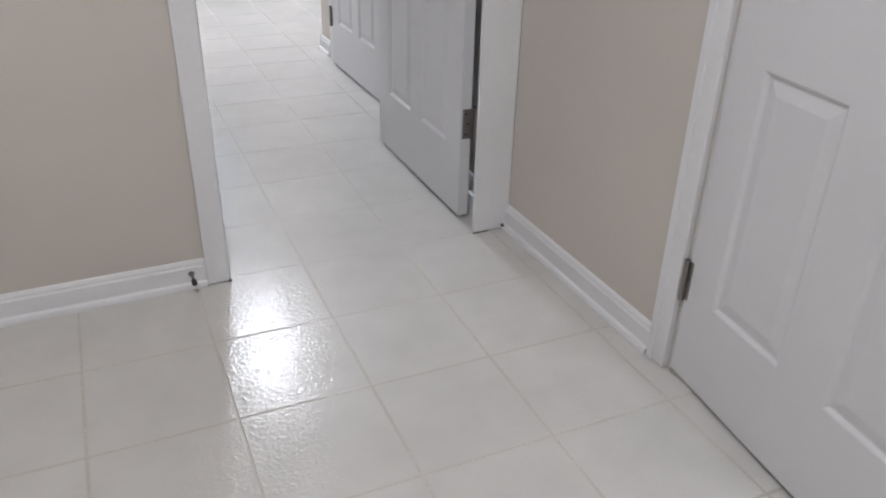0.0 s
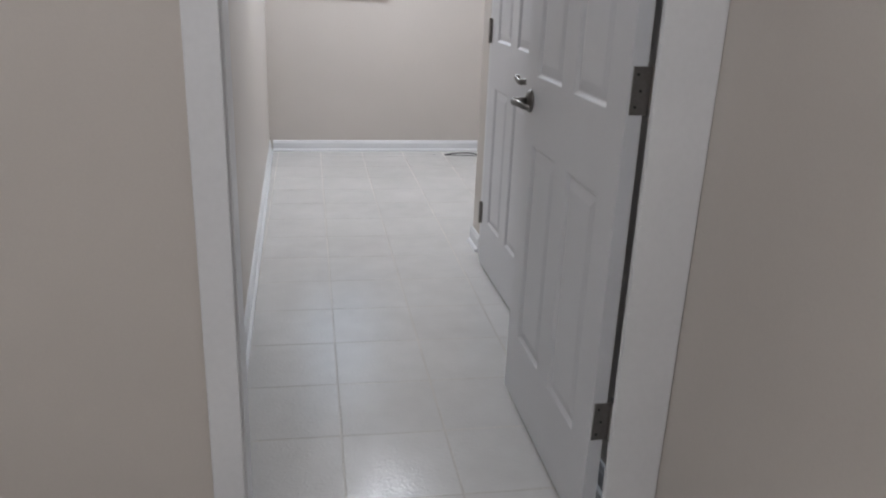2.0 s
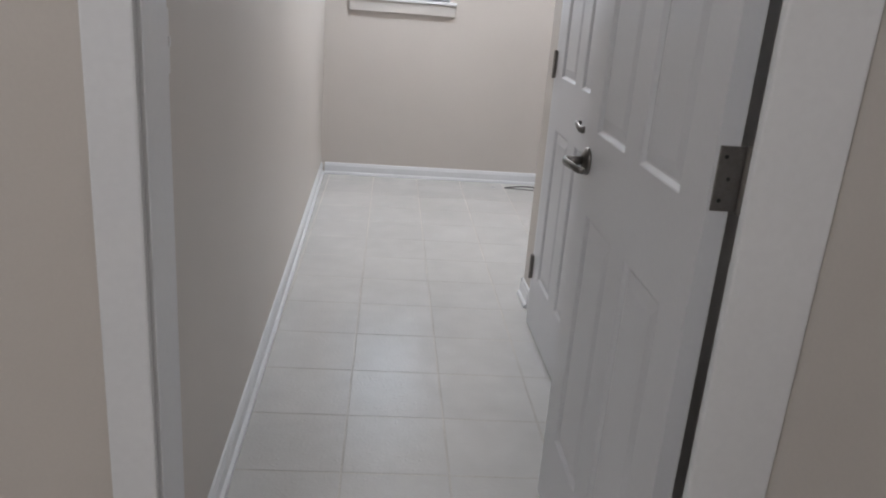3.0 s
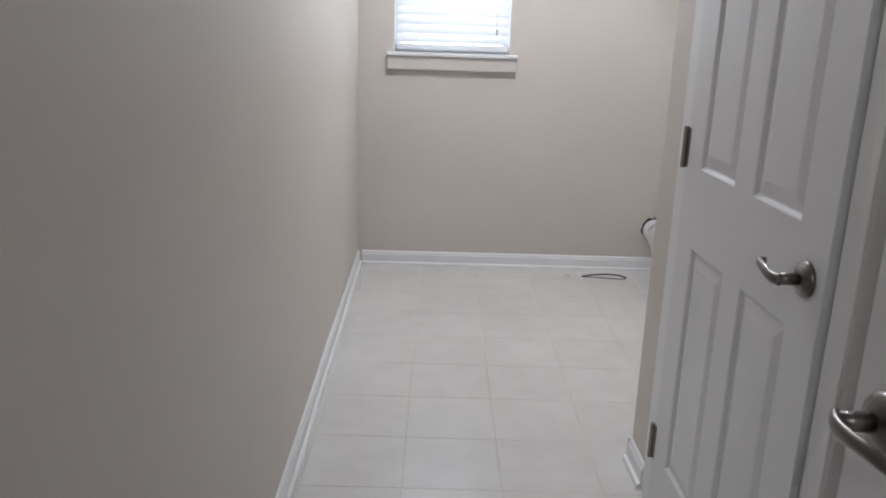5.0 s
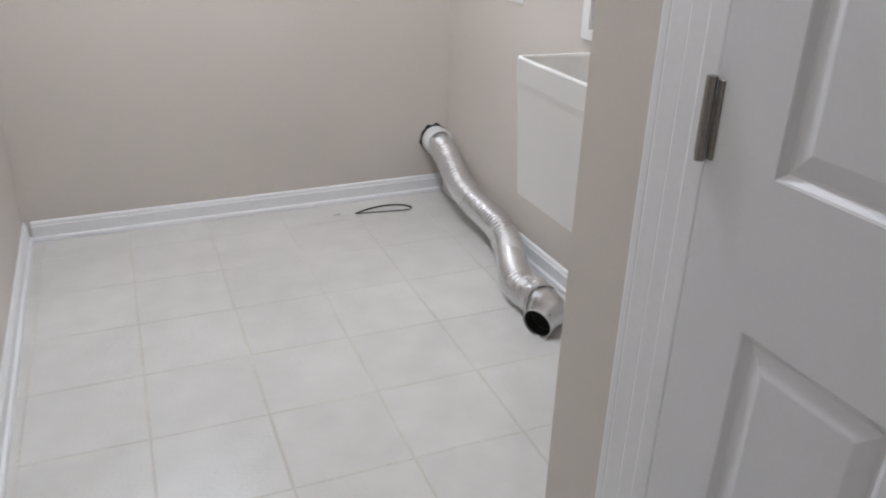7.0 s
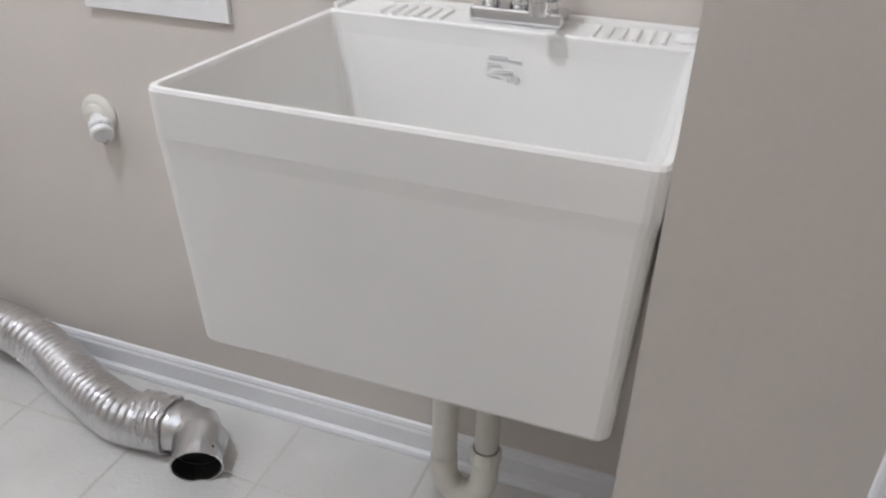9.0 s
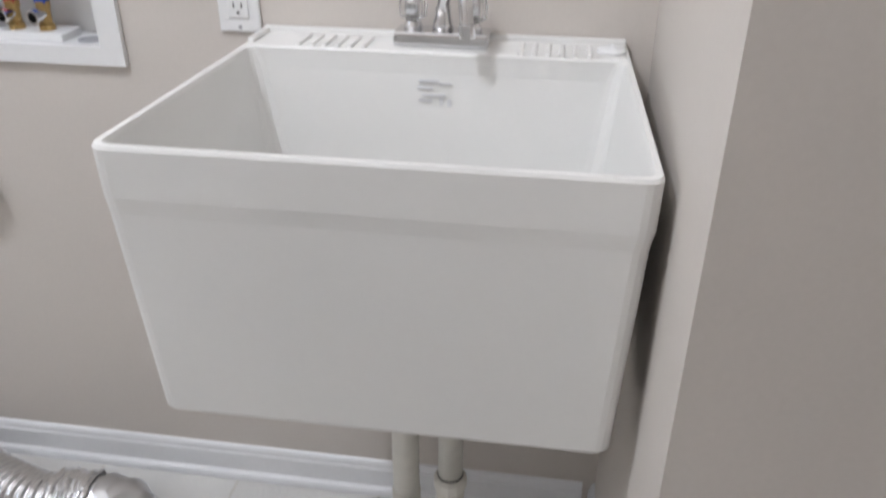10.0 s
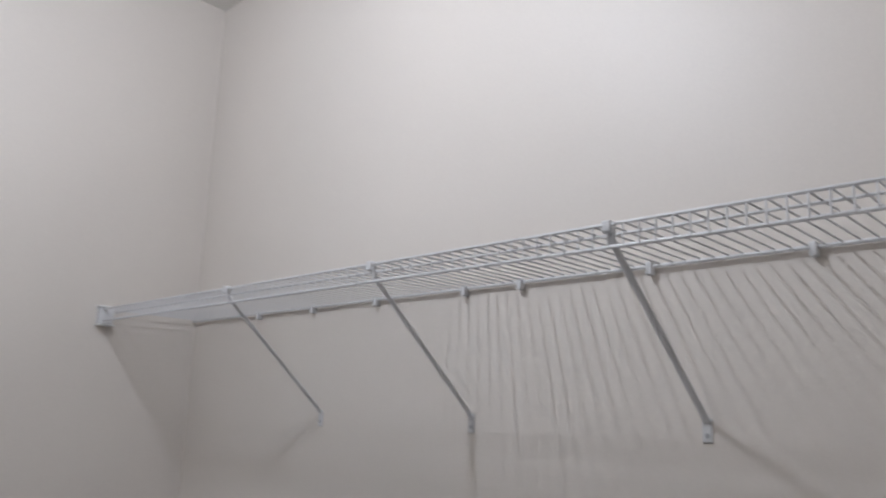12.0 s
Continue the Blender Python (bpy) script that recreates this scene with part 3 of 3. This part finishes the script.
def faucet():
    zd = 0.9675
    f = thing("faucet", (1.765, 2.648, zd), "chrome two-handle faucet with clear acrylic knobs", "faucet")
    part("base", box(1.738, 1.792, 2.578, 2.718, zd, zd + 0.022, 0.006, 3), CHROME, f)
    for y in (2.692, 2.604):
        part("stem", turned(((0.014, 0), (0.013, 0.008), (0.009, 0.014), (0.009, 0.022)), (1.765, y, zd + 0.021), (0, 0, 1), 16), CHROME, f, smooth=True)
        bm = bmesh.new()
        prof = ((0.013, 0), (0.020, 0.006), (0.0215, 0.022), (0.019, 0.036), (0.012, 0.041), (0.0, 0.042))
        turned(prof, (1.765, y, zd + 0.034), (0, 0, 1), 8, bm)
        k = part("knob", bm, ACRYLIC, f, "clear faceted acrylic knob")
        part("knob_core", turned(((0.008, 0), (0.009, 0.02), (0.007, 0.030), (0, 0.031)), (1.765, y, zd + 0.038), (0, 0, 1), 12), CHROME, k, smooth=True)
    part("spout_base", turned(((0.016, 0), (0.015, 0.010), (0.012, 0.020), (0.0115, 0.034)), (1.765, 2.648, zd + 0.021), (0, 0, 1), 18), CHROME, f, smooth=True)
    line = curve([(1.765, 2.648, zd + 0.045), (1.757, 2.645, zd + 0.066), (1.738, 2.634, zd + 0.092), (1.714, 2.620, zd + 0.100), (1.692, 2.608, zd + 0.082), (1.684, 2.603, zd + 0.044)], 7)
    sp = part("spout", sweep(line, 0.0095, 16), CHROME, f, smooth=True)
    part("aerator", sweep([(1.684, 2.603, zd + 0.048), (1.683, 2.6025, zd + 0.030)], 0.0118, 16), CHROME, sp)


faucet()


def drain_pipes():
    x, r = 1.575, 0.0222
    ya, yb_ = 2.678, 2.603
    d = thing("drain_trap", (x, 2.64, 0.2), "off-white PVC drain trap hanging under the sink", "drain trap")
    part("tailpiece", sweep([(x, yb_, 0.665), (x, yb_, 0.27)], r * 0.92, 18), PVC, d, smooth=True)
    bend = [(x, yb_, 0.30)] + [(x, (ya + yb_) / 2 - (ya - yb_) / 2 * math.cos(a), 0.235 - 0.0375 * 1.35 * math.sin(a)) for a in [math.pi * k / 12 for k in range(13)]] + [(x, ya, 0.26)]
    part("trap_bend", sweep(bend, r * 1.08, 18), PVC, d, smooth=True)
    part("outlet_pipe", sweep(curve([(x, ya, 0.25), (x, ya, 0.44), (x + 0.01, ya, 0.50), (x + 0.05, ya, 0.53), (WX_S - 0.001, ya, 0.53)], 6), r, 18), PVC, d, smooth=True)
    part("slip_nut", turned(((0.026, 0), (0.028, 0.004), (0.028, 0.020), (0.024, 0.026)), (x, yb_, 0.275), (0, 0, 1), 12), PVC, d)
    part("slip_nut", turned(((0.022, 0), (0.0225, 0.003), (0.0225, 0.010), (0.020, 0.012)), (x, ya, 0.252), (0, 0, 1), 18), PVC, d)
    part("washer_gap", turned(((0.0215, 0), (0.0215, 0.002)), (x, yb_, 0.3012), (0, 0, 1), 18), CAULK, d)


drain_pipes()


# ---- fittings on the sink wall ----
def laundry_box():
    y0, y1, z0, z1 = 3.183, 3.496, 0.898, 1.112
    i0, i1, j0, j1 = 3.222, 3.455, 0.929, 1.081
    x = WX_S
    b = thing("washer_outlet_box", (x, (y0 + y1) / 2, z0), "white recessed washer outlet box with red and blue valves", "outlet box")
    bm = bmesh.new()
    for a in ((y0, i0, z0, z1), (i1, y1, z0, z1), (i0, i1, z0, j0), (i0, i1, j1, z1)):
        box(x - 0.011, x - 0.0005, a[0], a[1], a[2], a[3], 0.0, 1, bm)
    bmesh.ops.remove_doubles(bm, verts=bm.verts, dist=1e-5)
    part("face_frame", bm, PLASTIC, b)
    for a in ((x - 0.0005, x + 0.088, i0 - 0.003, i0, j0, j1), (x - 0.0005, x + 0.088, i1, i1 + 0.003, j0, j1), (x - 0.0005, x + 0.088, i0, i1, j0 - 0.003, j0), (x - 0.0005, x + 0.088, i0, i1, j1, j1 + 0.003), (x + 0.088, x + 0.091, i0, i1, j0, j1)):
        part("recess_side", box(*a), PLASTIC, b)
    part("valve_ledge", box(x + 0.008, x + 0.070, 3.300, 3.425, j0, j0 + 0.014, 0.003, 2), PLASTIC, b)
    part("drain_slot", turned(((0.020, 0), (0.020, 0.003), (0.016, 0.003), (0.015, 0.0005)), (x + 0.03, 3.262, j0 + 0.0003), (0, 0, 1), 20), INK, b)
    for y, mat, lab in ((3.396, RED, "red valve handle"), (3.340, BLUE, "blue valve handle")):
        xv, zv = x + 0.036, j0 + 0.013
        bm = turned(((0.013, 0), (0.013, 0.010), (0.010, 0.012), (0.010, 0.036), (0.012, 0.037), (0.012, 0.048), (0.006, 0.050), (0.006, 0.056)), (xv, y, zv), (0, 0, 1), 12)
        v = part("valve", bm, BRASS, b, "brass valve body")
        part("hose_thread", turned(((0.009, 0.0), (0.009, 0.014), (0.0125, 0.014), (0.0125, 0.027), (0.009, 0.027), (0.0085, 0.015)), (xv, y, zv + 0.028), (-1, 0.25, -0.1), 16, closed=False), CHROME, v, "bright threaded hose end")
        part("thread_bore", turned(((0.0088, 0), (0.0088, 0.001)), (xv - 0.0155, y + 0.004, zv + 0.0265), (-1, 0.25, -0.1), 14), BLACK, v)
        bm = box(xv - 0.010, xv + 0.010, y - 0.026, y + 0.026, zv + 0.055, zv + 0.066, 0.003, 2)
        box(xv - 0.009, xv + 0.009, y - 0.010, y + 0.010, zv + 0.044, zv + 0.056, 0.002, 1, bm)
        part("valve_handle", bm, mat, v, lab)


laundry_box()


def duplex_outlet(y, z):
    x = WX_S
    o = thing("wall_outlet", (x, y, z), "white rectangular duplex power outlet with screwed cover plate", "outlet")
    part("cover_plate", box(x - 0.0065, x - 0.0003, y - 0.034, y + 0.034, z - 0.056, z + 0.056, 0.003, 2), PLASTIC, o)
    rec = part("receptacle", box(x - 0.009, x - 0.006, y - 0.0165, y + 0.0165, z - 0.033, z + 0.033, 0.001, 1), PLASTIC, o)
    for dz in (0.018, -0.018):
        for dy, h in ((0.0065, 0.0085), (-0.0065, 0.007)):
            part("slot", box(x - 0.0095, x - 0.0088, y + dy - 0.0012, y + dy + 0.0012, z + dz - h / 2 + 0.004, z + dz + h / 2 + 0.004), DARK, rec)
        part("ground_hole", turned(((0.0026, 0), (0.0026, 0.0006)), (x - 0.0089, y, z + dz - 0.007), (-1, 0, 0), 10), DARK, rec)
    for dz in (0.048, -0.048):
        part("screw", turned(((0.0032, 0), (0.0028, 0.0009), (0, 0.001)), (x - 0.0064, y, z + dz), (-1, 0, 0), 10), INK, o)


duplex_outlet(2.978, 1.018)


def dryer_outlet(y, z):
    x = WX_S
    o = thing("dryer_outlet", (x, y, z), "white square wall plate with black round dryer receptacle", "outlet")
    part("cover_plate", box(x - 0.0065, x - 0.0003, y - 0.062, y + 0.062, z - 0.064, z + 0.064, 0.003, 2), PLASTIC, o)
    part("receptacle", turned(((0.027, 0), (0.026, 0.004), (0.022, 0.0045), (0, 0.0046)), (x - 0.006, y - 0.004, z), (-1, 0, 0), 24), DARK, o, "black round receptacle")


dryer_outlet(3.962, 1.010)


def stub_out(y, z):
    x = WX_S
    o = thing("pipe_stub_out", (x, y, z), "white capped pipe stub-out with wall escutcheon", "pipe fitting")
    part("escutcheon", turned(((0.043, 0), (0.042, 0.004), (0.034, 0.009), (0.030, 0.0095)), (x - 0.0005, y, z), (-1, 0, 0), 26), PVC, o, smooth=True)
    part("collar", turned(((0.026, 0.006), (0.026, 0.013), (0.022, 0.016)), (x, y, z), (-1, 0, 0), 22), PVC, o, smooth=True)
    way = Vector((-0.66, -0.62, -0.42)).normalized()
    base = Vector((x - 0.006, y - 0.002, z - 0.004))
    part("pipe", sweep([base, base + way * 0.030], 0.0185, 18), PLASTIC, o, smooth=True)
    bm = turned(((0.020, 0.0), (0.0235, 0.002), (0.0235, 0.013), (0.0205, 0.016), (0.0205, 0.020), (0.0225, 0.022), (0.0225, 0.032), (0.019, 0.035), (0.0, 0.035)), base + way * 0.018, way, 14)
    for v in bm.verts:
        v.co += 0.0016 * Vector((noise.noise(v.co * 70), noise.noise(v.co * 70 + Vector((4, 0, 0))), noise.noise(v.co * 70 + Vector((0, 4, 0)))))
    part("cap", bm, PLASTIC, o, "lumpy white screw cap")
    part("cap_ring", turned(((0.0212, 0.0), (0.0216, 0.0015), (0.0212, 0.003)), base + way * 0.0345, way, 18), INK, o)
    part("hanger", sweep(curve([base + way * 0.04 + Vector((0, -0.012, -0.016)), base + way * 0.036 + Vector((0, -0.002, -0.030)), base + way * 0.03 + Vector((0, 0.012, -0.020))], 6), 0.0022, 8), INK, o)


stub_out(3.525, 0.676)

# light switch on the hall's other wall
sw = thing("light_switch", (0, 0.436, 1.21), "white toggle light switch with cover plate", "switch")
part("cover_plate", box(0.0003, 0.0065, 0.401, 0.471, 1.153, 1.267, 0.003, 2), PLASTIC, sw)
part("toggle", box(0.006, 0.016, 0.431, 0.441, 1.203, 1.221, 0.002, 2), PLASTIC, sw)
for dz in (-0.03, 0.03):
    part("screw", turned(((0.003, 0), (0.0026, 0.0009), (0, 0.001)), (0.0064, 0.436, 1.21 + dz), (1, 0, 0), 10), INK, sw)

# open joints and chips in the paint at the foot of the trim
for nm, b in (("joint_gap", (0.085, 0.094, -0.0195, -0.010, 0.0005, 0.006)), ("joint_gap", (0.016, 0.024, Y_F - 0.027, Y_F - 0.0235, 0.002, 0.009)),
              ("joint_gap", (WX_A - 0.030, WX_A - 0.022, -0.030, -0.020, 0.012, 0.019)), ("joint_gap", (1.775, 1.790, Y_N2 + 0.023, Y_N2 + 0.029, 0.0205, 0.0225))):
    tagged(part(nm, box(*b), CAULK), "dark open joint at the foot of the trim", "paint joint", kind="structure")

# spring door stop on the entry baseboard
ds = thing("door_stop_spring", (-0.012, -0.012, 0.045), "small metal door stop screwed into the baseboard", "door stop")
part("plate", turned(((0.009, 0), (0.008, 0.003), (0.004, 0.004)), (-0.012, -0.011, 0.045), (0, -1, 0), 14), HINGE, ds)
part("rod", sweep([(-0.012, -0.014, 0.045), (-0.012, -0.055, 0.043)], 0.0042, 10), HINGE, ds)
part("tip", sweep([(-0.012, -0.052, 0.043), (-0.012, -0.066, 0.0425)], 0.0075, 12), DARK, ds)


# ---- dryer duct ----
def dryer_duct():
    d = thing("dryer_duct", (1.70, 3.9, 0), "crinkled silver foil dryer duct lying along the baseboard", "dryer duct")
    line = curve([(1.757, Y_F - 0.02, 0.248), (1.756, 4.48, 0.238), (1.750, 4.38, 0.207), (1.740, 4.235, 0.148), (1.741, 4.09, 0.117), (1.744, 3.94, 0.104),
                  (1.741, 3.835, 0.095), (1.715, 3.715, 0.068), (1.660, 3.575, 0.062), (1.622, 3.46, 0.062), (1.616, 3.40, 0.063), (1.622, 3.345, 0.064)], 120)
    pts, rad, run = [], [], 0.0
    for i, p in enumerate(line):
        if i:
            run += (p - line[i - 1]).length
        pts.append(p)
        k = run / 0.0195 + 0.15 * noise.noise(Vector((run * 9, 3.1, 0.4)))
        phase = k - math.floor(k)
        ridge = math.exp(-((phase - 0.5) / 0.17) ** 2)
        sag = 0.0014 * math.sin(math.pi * phase)
        near = min(1.0, max(0.0, (run - 0.03) / 0.08))
        rad.append(0.0540 + 0.0004 * near + 0.0068 * ridge * near - sag + 0.0024 * noise.noise(Vector((run * 7, 1.3, 0.2))))
    bm = sweep(pts, rad, 32, caps=False)
    for v in bm.verts:
        n = noise.noise(v.co * 26)
        v.co += Vector((n, noise.noise(v.co * 26 + Vector((9, 0, 0))), noise.noise(v.co * 21 + Vector((0, 5, 0))))) * 0.0007
    part("foil_hose", bm, FOIL, d, smooth=True)
    # taped, crumpled joint to the elbow
    j = curve([(1.626, 3.40, 0.064), (1.626, 3.372, 0.064), (1.627, 3.345, 0.064), (1.630, 3.318, 0.063)], 8)
    bm = sweep(j, [0.0600 + 0.003 * math.sin(k * 1.7) for k in range(len(j))], 28, caps=False)
    for v in bm.verts:
        v.co += Vector((noise.noise(v.co * 45), noise.noise(v.co * 45 + Vector((3, 0, 0))), noise.noise(v.co * 45 + Vector((0, 7, 0))))) * 0.007
    part("tape_joint", bm, FOIL, d, "crumpled foil tape")
    # segmented elbow: four gores
    c = [(1.631, 3.322, 0.062), (1.636, 3.292, 0.061), (1.632, 3.262, 0.060), (1.612, 3.236, 0.058), (1.584, 3.222, 0.055)]
    for k in range(4):
        a, b = Vector(c[k]), Vector(c[k + 1])
        e = (b - a).normalized()
        part("elbow_gore", sweep([a - e * 0.016, a - e * 0.013, a + e * 0.002, b], [0.0560, 0.0572, 0.0550, 0.0535], 28, caps=False), GALV, d, "galvanised elbow segment", True)
    a, way = Vector(c[4]), Vector((-0.86, -0.46, -0.18)).normalized()
    part("collar", sweep([a - way * 0.012, a + way * 0.03], [0.0520, 0.0515], 24, caps=False), GALV, d)
    part("collar_rim", turned(((0.0515, 0), (0.0535, 0.001), (0.0535, 0.003), (0.0505, 0.003)), a + way * 0.029, way, 24, closed=False), GALV, d)
    part("inside", turned(((0.0500, 0), (0.0500, 0.036)), a - way * 0.010, way, 24, closed=False), DARK, d)
    part("inside_end", turned(((0.050, 0), (0.050, 0.001)), a - way * 0.012, way, 24), BLACK, d)
    part("crimp_band", turned(((0.0565, 0), (0.0590, 0.001), (0.0590, 0.004), (0.0565, 0.005)), Vector(c[0]) - Vector((0, 0.0, 0)), (0.1, -1, 0), 24, closed=False), GALV, d)
    part("collar_slit", box(1.584, 1.587, 3.180, 3.184, 0.070, 0.092), BLACK, d)
    # wall collar with a ragged dark gap round it
    part("wall_collar", turned(((0.066, 0.0), (0.0665, 0.058), (0.0655, 0.062), (0.056, 0.064), (0.054, 0.060)), (1.757, Y_F - 0.001, 0.250), (0, -1, 0), 32, closed=False), PLASTIC, d, "white wall collar")
    bm = bmesh.new()
    V0 = bm.verts.new((1.757, Y_F - 0.0015, 0.250))
    ring = [bm.verts.new((1.757 + (0.070 + 0.008 * noise.noise(Vector((math.cos(a) * 3, math.sin(a) * 3, 4)))) * math.cos(a) - 0.005,
                          Y_F - 0.0015, 0.256 + (0.070 + 0.010 * noise.noise(Vector((math.cos(a) * 3, math.sin(a) * 3, 9)))) * math.sin(a))) for a in (2 * math.pi * k / 40 for k in range(40))]
    for k in range(40):
        bm.faces.new((V0, ring[k], ring[(k + 1) % 40]))
    part("wall_hole", bm, BLACK, d, "ragged dark hole cut in the wall")


dryer_duct()

# loop of dark strapping on the floor by the far wall
st = thing("strap_loop", (1.44, 4.38, 0), "thin dark grey strap loop lying on the floor", "strap")
line = curve([(1.313, 4.400, 0.004), (1.38, 4.418, 0.010), (1.46, 4.420, 0.015), (1.53, 4.400, 0.016), (1.566, 4.368, 0.010), (1.530, 4.366, 0.005), (1.44, 4.382, 0.004), (1.36, 4.394, 0.004), (1.316, 4.397, 0.004)], 6)
part("strap_band", sweep(line, 0.0042, 8, flat=(0.45, 1.0)), DARK, st)
st2 = thing("floor_scrap", (1.235, 4.42, 0), "tiny dark scrap on the floor", "scrap")
part("chip", box(1.222, 1.248, 4.417, 4.425, 0.0005, 0.0035, 0.001, 1), INK, st2)


# ---- wire shelf ----
def wire_shelf():
    xf, xb, z, ya, yb_ = 1.511, 1.806, 1.776, 2.378, Y_F - 0.004
    s = thing("wire_shelf", (1.66, 3.45, z), "white vinyl-coated wire shelf with diagonal braces fixed to the wall", "wire shelf")
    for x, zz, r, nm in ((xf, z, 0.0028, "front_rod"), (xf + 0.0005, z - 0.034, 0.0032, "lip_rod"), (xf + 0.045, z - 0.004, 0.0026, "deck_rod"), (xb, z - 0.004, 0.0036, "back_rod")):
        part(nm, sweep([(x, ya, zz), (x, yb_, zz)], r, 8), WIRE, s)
    off = OFF[s.name]
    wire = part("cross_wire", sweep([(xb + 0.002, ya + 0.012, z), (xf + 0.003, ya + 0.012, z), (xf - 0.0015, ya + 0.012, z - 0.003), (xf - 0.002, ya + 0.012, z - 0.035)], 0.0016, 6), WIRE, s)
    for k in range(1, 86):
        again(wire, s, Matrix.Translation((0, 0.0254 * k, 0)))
    for y in (2.874, 3.392, 3.898):
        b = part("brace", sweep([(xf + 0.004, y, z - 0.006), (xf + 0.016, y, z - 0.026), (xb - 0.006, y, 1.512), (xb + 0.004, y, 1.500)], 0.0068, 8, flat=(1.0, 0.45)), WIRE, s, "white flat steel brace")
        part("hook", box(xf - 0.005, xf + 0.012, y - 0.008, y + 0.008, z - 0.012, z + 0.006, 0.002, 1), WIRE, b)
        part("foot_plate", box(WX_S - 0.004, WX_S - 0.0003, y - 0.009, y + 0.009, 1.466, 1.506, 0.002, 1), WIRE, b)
        part("screw", turned(((0.0045, 0), (0.0035, 0.0015), (0, 0.0018)), (WX_S - 0.0038, y, 1.478), (-1, 0, 0), 10), INK, b)
    for y in (2.43, 2.684, 2.966, 3.26, 3.413, 3.70, 3.95, 4.2):
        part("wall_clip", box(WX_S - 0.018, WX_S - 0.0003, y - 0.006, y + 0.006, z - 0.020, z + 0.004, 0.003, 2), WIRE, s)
    for y, t in ((Y_N + 0.0004, 1), (Y_F - 0.0004, -1)):
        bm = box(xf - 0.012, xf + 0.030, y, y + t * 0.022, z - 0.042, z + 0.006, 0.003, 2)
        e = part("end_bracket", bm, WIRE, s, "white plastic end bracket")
        part("ear", box(xf - 0.014, xf + 0.034, y, y + t * 0.026, z + 0.006, z + 0.010, 0.001, 1), PLASTIC, e)
        part("ear", box(xf - 0.014, xf + 0.034, y, y + t * 0.026, z - 0.047, z - 0.043, 0.001, 1), PLASTIC, e)


wire_shelf()

# ---- floor tiles ----
PITCH, TURN = 0.3115, radians(-0.86)
X0, Y0 = 0.3095, 0.0015


def tile_mesh(seed):
    """A tile with softly wandering edges and a low bevel down into the joint."""
    rng = random.Random(seed)
    h, k, bm = PITCH / 2 - 0.0025, 5, bmesh.new()
    ring = []
    for ax, ay, bx, by in ((-h, -h, h, -h), (h, -h, h, h), (h, h, -h, h), (-h, h, -h, -h)):
        for i in range(k):
            f, w = i / k, rng.uniform(-0.0011, 0.0009)
            x, y = ax + (bx - ax) * f, ay + (by - ay) * f
            ring.append((x * (1 + w / h), y * (1 + w / h)))
    top = [bm.verts.new((x * (1 - 0.0013 / h), y * (1 - 0.0013 / h), 0)) for x, y in ring]
    low = [bm.verts.new((x, y, -0.0016)) for x, y in ring]
    bm.faces.new(top)
    for i in range(len(top)):
        j = (i + 1) % len(top)
        bm.faces.new((low[i], low[j], top[j], top[i]))
    return bm


kinds = [part("tile", tile_mesh(n), TILE, floor) for n in range(5)]
placed = 0
for i in range(-8, 8):
    for j in range(-11, 16):
        u, v = (i + 0.5) * PITCH, (j + 0.5) * PITCH
        x, y = X0 + u * math.cos(TURN) - v * math.sin(TURN), Y0 + u * math.sin(TURN) + v * math.cos(TURN)
        inside = (-0.16 < x < 1.95 and 0 < y < 4.7) or (-2.2 < x < 1.12 and -3.3 < y <= 0)
        if not inside:
            continue
        m = Matrix.Translation((x, y, random.uniform(-0.0002, 0.0))) @ Matrix.Rotation(TURN + random.uniform(-0.001, 0.001) + radians(90 * random.randrange(4)), 4, "Z")
        if placed < len(kinds):
            kinds[placed].matrix_basis = m
        else:
            again(kinds[random.randrange(len(kinds))], floor, m)
        placed += 1
